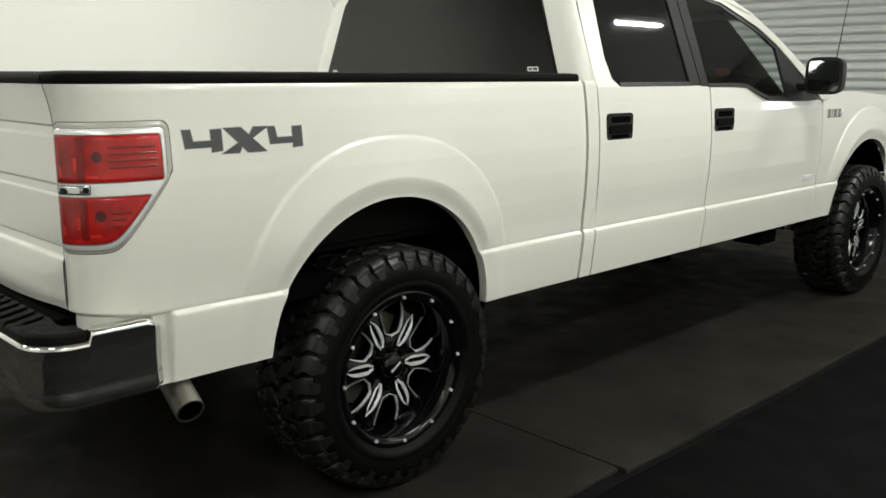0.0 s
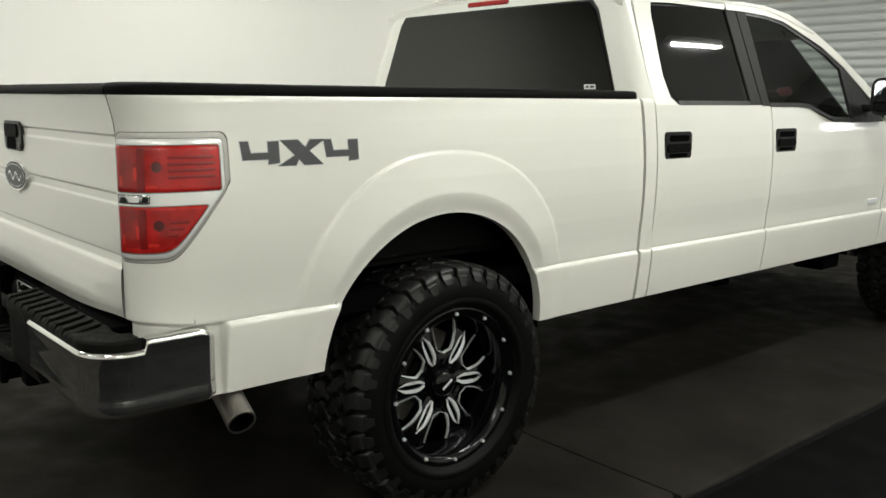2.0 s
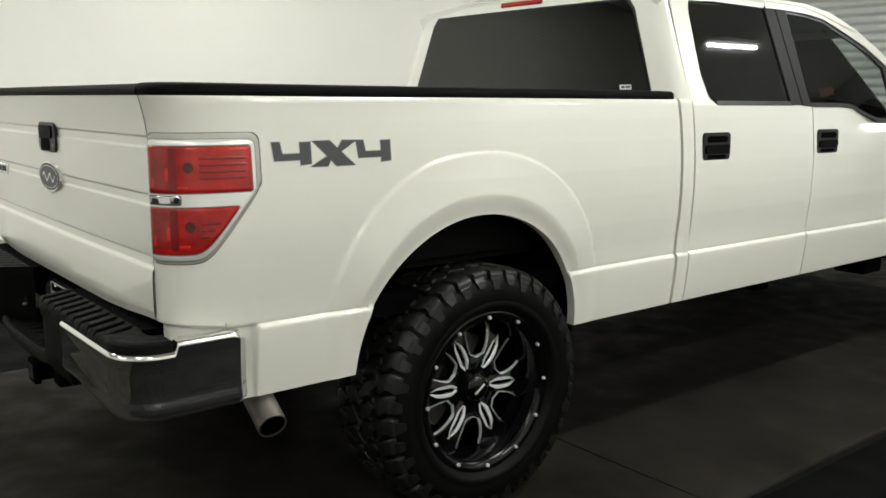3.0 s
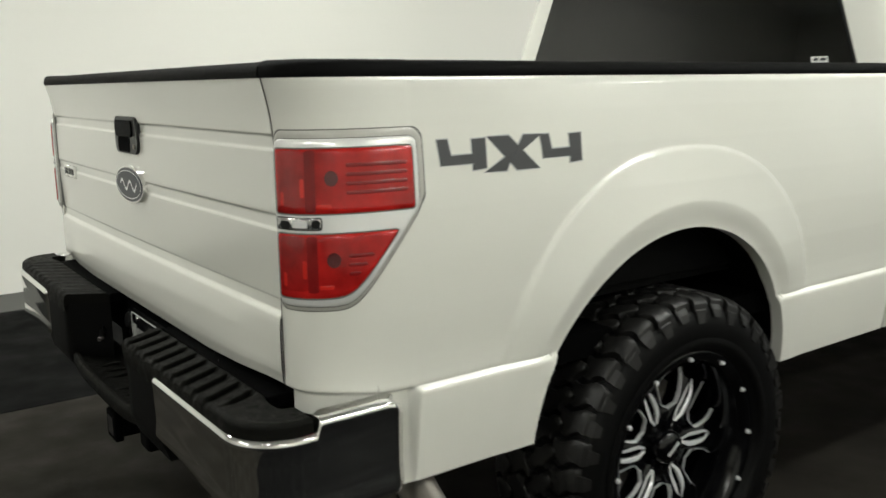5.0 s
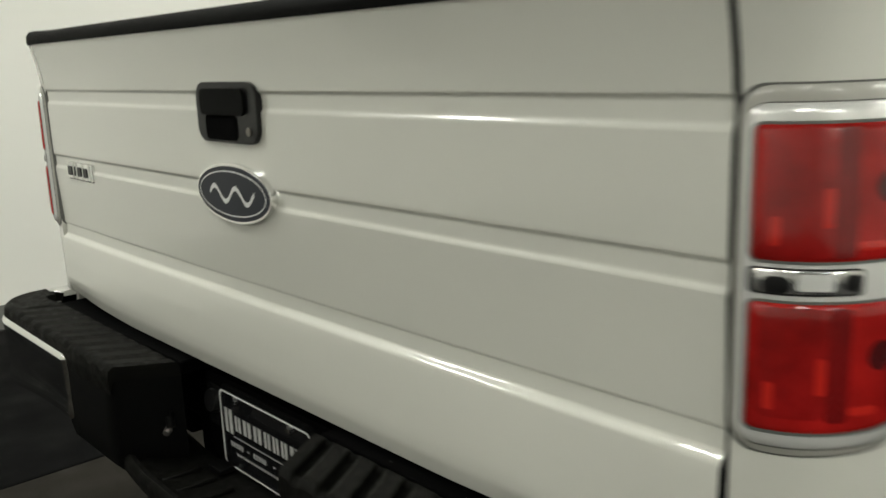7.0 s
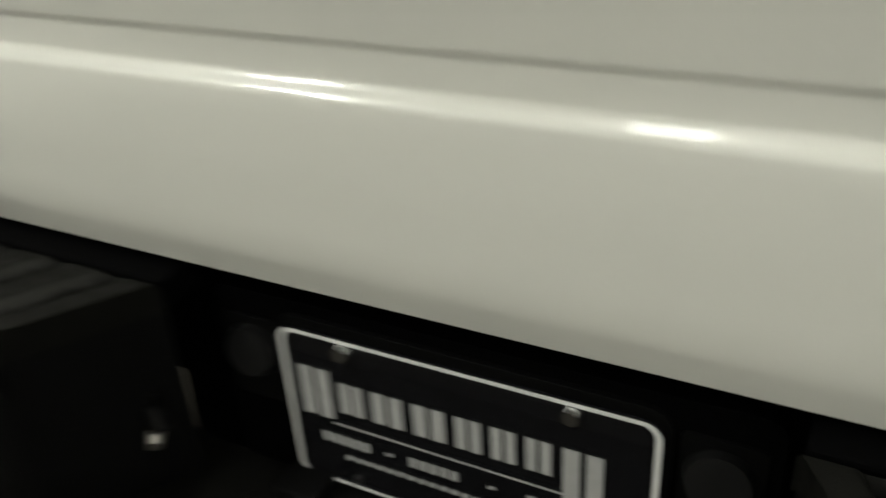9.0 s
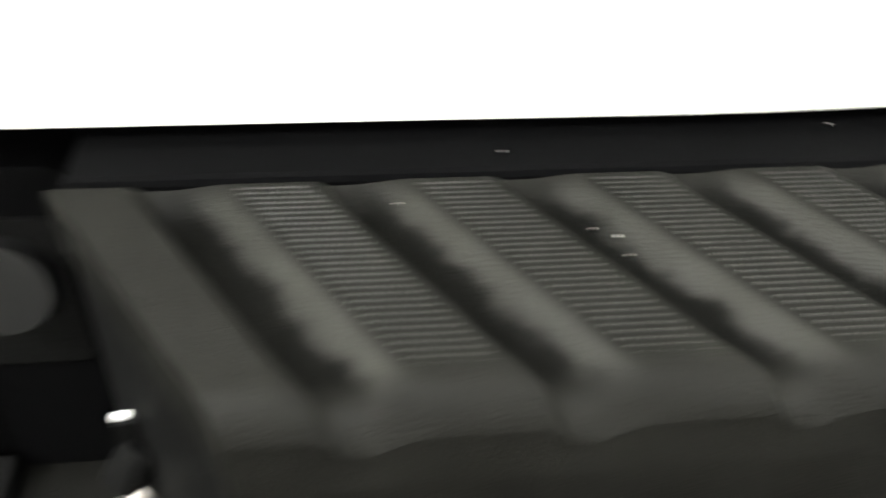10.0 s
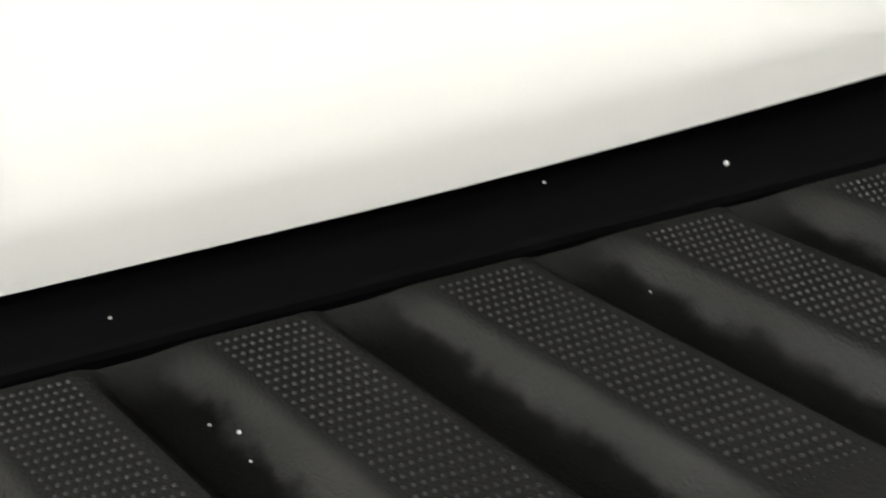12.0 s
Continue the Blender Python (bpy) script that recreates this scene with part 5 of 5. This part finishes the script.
# ------------------------------------------------------------------ wheels
TYRE_R, TYRE_W = 0.420, 0.305
def build_wheel():
    """A wheel about its hub, its face towards +x."""
    w = new("wheel")
    w.parent = truck
    tagged(w, label="black alloy wheel with machined spokes and mud tyre")
    prof = [(0.268, 0.132), (0.280, 0.148), (0.300, 0.156), (0.335, 0.159), (0.360, 0.156), (0.380, 0.147), (0.394, 0.130), (0.402, 0.105), (0.4035, 0.0), (0.402, -0.105), (0.394, -0.130), (0.380, -0.147),
            (0.360, -0.156), (0.335, -0.159), (0.300, -0.156), (0.268, -0.14)]
    tyre = part("tyre", lathe(prof, 96), RUBBER, w, "chunky black mud-terrain tyre", smooth=True)

    def crown(x):
        return 0.4215 - 0.024 * (max(0.0, abs(x) - 0.105) / 0.047) ** 2

    # tread: hooked blocks in four columns that lock into one another
    bm = bmesh.new()
    N = 37
    step = 2 * math.pi / N

    def block(outline, a0, x0, shrink=0.84):
        n = len(outline)
        cu, cv = sum(p[0] for p in outline) / n, sum(p[1] for p in outline) / n
        low, mid, top, inn = [], [], [], []
        for u, v in outline:
            for ring, k, d in ((low, 1.0, 0.024), (mid, 0.97, 0.0020), (top, shrink, 0.0), (inn, 0.45, 0.0)):
                a = a0 + (cu + (u - cu) * k) / 0.42
                x = x0 + cv + (v - cv) * k
                r = crown(x) - d
                ring.append(bm.verts.new((x, r * math.cos(a), r * math.sin(a))))
        ca, cx_ = a0 + cu / 0.42, x0 + cv
        peak = bm.verts.new((cx_, crown(cx_) * math.cos(ca), crown(cx_) * math.sin(ca)))
        for q in range(n):
            bm.faces.new((peak, inn[q], inn[(q + 1) % n]))
        for r0, r1 in ((low, mid), (mid, top), (top, inn)):
            for q in range(n):
                bm.faces.new((r0[q], r0[(q + 1) % n], r1[(q + 1) % n], r1[q]))

    def cell(u0, u1, v0, v1, k0, sh):
        """A brick of the tread, bent so that neighbours lock into one another."""
        pts = [(u0 + (u1 - u0) * k / 6, v0) for k in range(6)] + [(u1, v0 + (v1 - v0) * k / 6) for k in range(6)]
        pts += [(u1 - (u1 - u0) * k / 6, v1) for k in range(6)] + [(u0, v1 - (v1 - v0) * k / 6) for k in range(6)]
        out = []
        for u, v in pts:
            bend = 1 - smooth01(0.085, 0.125, abs(v))
            ph = 2 * math.pi * (u / 0.0713 + sh)
            out.append((u + 0.0105 * math.sin(2 * math.pi * v / 0.080 + 0.4), v + 0.0120 * math.sin(ph) * bend))
        return out

    for k in range(N):
        for col, sh in ((-1.0, 0.0), (0.0, 0.5)):
            block(cell(-0.0290, 0.0290, col * 0.074 + 0.0045, col * 0.074 + 0.0695, k, sh), (k + sh) * step, 0.0, 0.92)
        long_ = 0.151 if k % 2 else 0.143
        block(cell(-0.0285, 0.0285, 0.0790, long_, k, 0.0), (k + 0.0) * step, 0.0, 0.92)
        block(cell(-0.0285, 0.0285, -long_, -0.0790, k, 0.5), (k + 0.5) * step, 0.0, 0.92)
    part("tread", bm, TREAD, tyre, kind="stuff", smooth=True)
    # lugs that run from the shoulder down the outer wall
    bm = bmesh.new()
    for k in range(N):
        a = (k + 0.0) * step
        r0 = 0.352 if k % 2 else 0.366
        da = 0.050
        vs = [(r0, a - da * 0.55, 0.1545), (r0, a + da * 0.75, 0.1545), (0.384, a + da, 0.1475), (0.400, a + da * 0.95, 0.134), (0.400, a - da * 0.95, 0.134), (0.384, a - da * 0.9, 0.1475)]
        low = [bm.verts.new((x - 0.012, r * math.cos(q), r * math.sin(q))) for r, q, x in vs]
        top = [bm.verts.new((x + 0.0055, r * math.cos(q), r * math.sin(q))) for r, q, x in vs]
        bm.faces.new((top[0], top[1], top[2], top[5]))
        bm.faces.new((top[5], top[2], top[3], top[4]))
        for q in range(6):
            bm.faces.new((low[q], low[(q + 1) % 6], top[(q + 1) % 6], top[q]))
    part("shoulder_rubber", bm, TREAD, tyre, kind="stuff")
    part("rim_guard", lathe([(0.283, 0.150), (0.290, 0.1595), (0.302, 0.161), (0.312, 0.159)], 96), RUBBER, tyre, smooth=True)
    # rim
    rim_prof = [(0.245, -0.12), (0.228, 0.00), (0.222, 0.040), (0.224, 0.070), (0.230, 0.098), (0.238, 0.120), (0.243, 0.133), (0.258, 0.139), (0.270, 0.141), (0.277, 0.137), (0.278, 0.128), (0.268, 0.118)]
    rim = part("rim", lathe(rim_prof, 96), GLOSS, w, "gloss black rim ring", smooth=True)
    part("brake_disc", lathe([(0.05, -0.02), (0.17, -0.02), (0.172, -0.035), (0.05, -0.035)], 48), STEEL, w, "brake disc", smooth=True)
    part("hub_back", lathe([(0.001, -0.03), (0.245, -0.06), (0.245, -0.10), (0.001, -0.10)], 48), UNDER, w)
    # six slit spokes; the edges of the windows between them and of the slits are machined bright
    HUB_R, END_R = 0.050, 0.226

    def half(r):
        t = (r - 0.06) / 0.16
        return 0.031 + 0.004 * t + 0.030 * max(0.0, t) ** 3

    def face_x(r):
        t = (r - 0.06) / 0.16
        return 0.060 + 0.012 * math.sin(math.pi * min(1, max(0, t))) - 0.006 * t

    def slit(r):
        return 0.0068 * smooth01(0.074, 0.100, r) * smooth01(0.192, 0.158, r)

    def merge(bm, b2):
        me = bpy.data.meshes.new("tmp")
        b2.to_mesh(me)
        b2.free()
        bm.from_mesh(me)
        bpy.data.meshes.remove(me)

    spoke_mesh = slit_mesh = edge_mesh = None
    for k in range(6):
        if spoke_mesh is None:
            bm = bmesh.new()
            for sg in (1, -1):
                rows = []
                for j in range(25):
                    r = HUB_R + (END_R - HUB_R) * j / 24
                    x, h, c = face_x(r), half(r), slit(r)
                    rows.append([(xx, r, sg * d) for xx, d in ((x - 0.045, h), (x - 0.008, h), (x, h - 0.008), (x, c + 0.003), (x - 0.004, c), (x - 0.040, c))])
                merge(bm, grid(rows))
            sp = part("spoke", bm, GLOSS, w, "gloss black slit spoke", smooth=True)
            spoke_mesh = sp.data
            bm = bmesh.new()
            for sg in (1, -1):
                rows = []
                for j in range(17):
                    r = 0.072 + 0.122 * j / 16
                    x, c = face_x(r), slit(r)
                    rows.append([(x - 0.005, r, sg * (c - 0.0004)), (x + 0.0006, r, sg * (c + 0.0030)), (x + 0.0006, r, sg * (c + 0.0030 + 0.0105 * math.sin(math.pi * min(1.0, (j + 1.5) / 16)) ** 0.6))])
                merge(bm, grid(rows))
            sl = part("slit_edge", bm, MACHINED, sp, "bright machined slit edge", smooth=True)
            slit_mesh = sl.data
        else:
            sp = new("spoke", spoke_mesh)
            sp.parent = w
            tagged(sp, label="gloss black slit spoke")
            sl = new("slit_edge", slit_mesh)
            sl.parent = sp
            tagged(sl, label="bright machined slit edge")
        sp.rotation_euler = (radians(60 * k - 4), 0, 0)
    for k in range(6):
        if edge_mesh is None:
            rows = []
            for j in range(49):
                t = -1 + j / 24
                r = 0.106 + 0.112 * abs(t) ** 1.35
                wide = max(0.06, radians(30) - math.asin(min(0.99, half(r) / r))) * smooth01(0, 0.22, abs(t))
                a = math.copysign(wide, t)
                da = math.copysign(1, t) * smooth01(0, 0.25, abs(t))
                band = 0.0012 + 0.0042 * (1 - abs(t) ** 1.5)
                pr, pa = r, a
                ir, ia = r - band * (1 - abs(da)), a + da * band / r
                x = face_x(r)
                rows.append([(x - 0.0085, pr * math.cos(pa), pr * math.sin(pa)), (x + 0.0012, (pr * 0.55 + ir * 0.45) * math.cos(pa * 0.55 + ia * 0.45), (pr * 0.55 + ir * 0.45) * math.sin(pa * 0.55 + ia * 0.45)),
                             (x + 0.0016, ir * math.cos(ia), ir * math.sin(ia))])
            ed = part("window_edge", grid(rows), MACHINED, w, "bright machined window edge", smooth=True)
            edge_mesh = ed.data
        else:
            ed = new("window_edge", edge_mesh)
            ed.parent = w
            tagged(ed, label="bright machined window edge")
        ed.rotation_euler = (radians(60 * k + 26), 0, 0)
    # hub, cap and nuts
    hub = part("hub", lathe([(0.001, 0.058), (0.060, 0.058), (0.098, 0.059), (0.106, 0.054), (0.108, 0.040), (0.106, 0.0)], 64), GLOSS, w, smooth=True)
    part("centre_cap", lathe([(0.001, 0.098), (0.030, 0.096), (0.041, 0.090), (0.047, 0.078), (0.049, 0.056)], 40), GLOSS, w, "black centre cap", smooth=True)
    part("cap_bar", box_bm((0.0950, -0.024, -0.004), (0.0985, 0.024, 0.004), Matrix.Rotation(radians(35), 4, "X")), MACHINED, w, "plain grey bar")
    nut_mesh = None
    for k in range(6):
        a = radians(60 * k + 30)
        if nut_mesh is None:
            bm = bmesh.new()
            add_tube(bm, (0, 0, 0), (0.022, 0, 0), 0.0105, 0.009, n=6)
            nut = part("wheel_nut", bm, GLOSS, w, "black wheel nut")
            nut_mesh = nut.data
        else:
            nut = new("wheel_nut", nut_mesh)
            nut.parent = w
        nut.location = (0.052, 0.060 * math.cos(a), 0.060 * math.sin(a))
    bolt_mesh = None
    for k in range(12):
        a = radians(30 * k)
        if bolt_mesh is None:
            bm = bmesh.new()
            add_tube(bm, (0, 0, 0), (0.008, 0, 0), 0.0066, 0.0050, n=10)
            bolt = part("rim_bolt", bm, MACHINED, w, "small chrome rim bolt", smooth=True)
            bolt_mesh = bolt.data
        else:
            bolt = new("rim_bolt", bolt_mesh)
            bolt.parent = w
        bolt.location = (0.1385, 0.255 * math.cos(a), 0.255 * math.sin(a))
    return w


def clone_part(ob, parent, m):
    o = ob.copy()
    scene.collection.objects.link(o)
    o.parent = parent
    if m is not None:
        o.matrix_basis = m
    for c in ob.children:
        clone_part(c, o, None)
    return o


WX = 0.860
wheel = build_wheel()
wheel.matrix_basis = Matrix.Translation((WX, 0, 0.438))
for m in (pose(WX, 3.988, 0.438, 17, 0, 0), pose(-WX, 0, 0.438, 0, 0, 180), pose(-WX, 3.988, 0.438, 0, 0, 180)):
    clone_part(wheel, truck, m)

# whip antenna on the front wing
bm = bmesh.new()
add_tube(bm, (0.826, 4.85, 1.312), (0.829, 4.85, 1.345), 0.018, 0.007, n=20)
antenna = tpart("antenna", bm, TRIM, "thin black whip antenna", smooth=True)
bm = bmesh.new()
add_tube(bm, (0.828, 4.85, 1.34), (0.914, 4.85, 2.05), 0.0034, 0.0020, n=10)
tpart("mast", bm, TRIM, parent=antenna, smooth=True)

# wheel wells, frame, axles, exhaust
for yc in (REAR_ARCH, FRONT_ARCH):
    for sx in (1, -1):
        rows = []
        for xx in (0.955, 0.60):
            rows.append([(sx * xx, yc + 0.475 * math.cos(a), 0.565 + 0.47 * math.sin(a)) for a in [math.pi * k / 32 for k in range(33)]])
        bm = grid(rows)
        bm.faces.new([bm.verts.new((sx * 0.60, yc + 0.475 * math.cos(a), 0.565 + 0.47 * math.sin(a))) for a in [math.pi * k / 32 for k in range(33)]])
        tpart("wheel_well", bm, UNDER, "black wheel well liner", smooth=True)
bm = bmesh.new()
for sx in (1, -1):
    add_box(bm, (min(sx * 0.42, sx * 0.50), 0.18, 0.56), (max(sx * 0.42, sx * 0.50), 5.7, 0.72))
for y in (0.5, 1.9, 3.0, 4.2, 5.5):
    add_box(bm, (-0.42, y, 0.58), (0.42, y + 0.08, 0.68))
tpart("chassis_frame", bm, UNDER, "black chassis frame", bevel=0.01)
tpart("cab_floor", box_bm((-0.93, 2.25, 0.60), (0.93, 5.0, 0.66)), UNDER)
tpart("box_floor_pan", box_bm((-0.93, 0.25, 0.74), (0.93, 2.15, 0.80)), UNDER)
for y in (1.17, 5.158):
    bm = bmesh.new()
    add_tube(bm, (-0.72, y, 0.42), (0.72, y, 0.42), 0.045, n=20)
    add_tube(bm, (-0.14, y - 0.10, 0.42), (-0.14, y + 0.12, 0.42), 0.15, 0.11, n=24)
    tpart("axle", bm, UNDER, "black axle with differential", smooth=True)
for sx in (1, -1):
    for y in (1.30, 5.03):
        bm = bmesh.new()
        add_tube(bm, (sx * 0.56, y, 0.40), (sx * 0.52, y + 0.10, 0.86), 0.030, n=16)
        tpart("shock_absorber", bm, STEEL, "grey shock absorber", smooth=True)
tpart("body_mount", box_bm((0.70, 3.02, 0.50), (0.82, 3.14, 0.60)), UNDER, bevel=0.015)
tpart("body_mount", box_bm((0.66, 4.05, 0.46), (0.84, 4.25, 0.62)), UNDER, bevel=0.015)

# exhaust: bent pipe and open tip behind the wheel
bm = bmesh.new()
path = [Vector((0.55, 1.0, 0.60)), Vector((0.57, 0.62, 0.63)), Vector((0.64, 0.46, 0.625)), Vector((0.84, 0.388, 0.600)), Vector((1.014, 0.372, 0.512))]
ring_prev = None
R_O, R_I = 0.041, 0.036
for k, p in enumerate(path):
    d = (path[min(k + 1, len(path) - 1)] - path[max(k - 1, 0)]).normalized()
    q = d.to_track_quat("Z", "Y")
    ring = [bm.verts.new(p + q @ Vector((R_O * math.cos(a), R_O * math.sin(a), 0))) for a in [2 * math.pi * i / 28 for i in range(28)]]
    if ring_prev:
        for i in range(28):
            bm.faces.new((ring_prev[i], ring_prev[(i + 1) % 28], ring[(i + 1) % 28], ring[i]))
    ring_prev = ring
inner = [bm.verts.new(path[-1] + q @ Vector((R_I * math.cos(a), R_I * math.sin(a), 0))) for a in [2 * math.pi * i / 28 for i in range(28)]]
hollow = [(path[-1] - d * 0.10 + q @ Vector((R_I * math.cos(a), R_I * math.sin(a), 0))) for a in [2 * math.pi * i / 28 for i in range(28)]]
for i in range(28):
    bm.faces.new((ring_prev[i], ring_prev[(i + 1) % 28], inner[(i + 1) % 28], inner[i]))
tpart("exhaust_pipe", bm, STEEL, "grey steel exhaust pipe with open tip", smooth=True)
bm = bmesh.new()
add_tube(bm, path[-1] - d * 0.10, path[-1] - d * 0.004, R_I, R_I, n=28, caps=False)
bm.faces.new([bm.verts.new(p) for p in hollow])
tpart("exhaust_hollow", bm, UNDER)

# pale specks on the step
bm = bmesh.new()
for x, y, z, r in ((0.5755, 0.1005, 0.7974, 0.0010), (0.5193, 0.1127, 0.7970, 0.0006), (0.3857, 0.0985, 0.7972, 0.0006), (0.4159, 0.0482, 0.7955, 0.0006), (0.4175, 0.0395, 0.7945, 0.0004), (0.409, 0.0535, 0.7948, 0.0004), (0.5292, 0.0586, 0.7950, 0.0004), (0.4890, 0.0700, 0.7985, 0.0004), (0.345, 0.066, 0.7985, 0.0004), (0.560, 0.020, 0.7950, 0.0004)):
    bmesh.ops.create_icosphere(bm, subdivisions=1, radius=r, matrix=Matrix.Translation((x, y, z)))
tagged(part("dust_specks", bm, SPECK), label="pale dust specks on the bumper step", category="dust", kind="stuff")
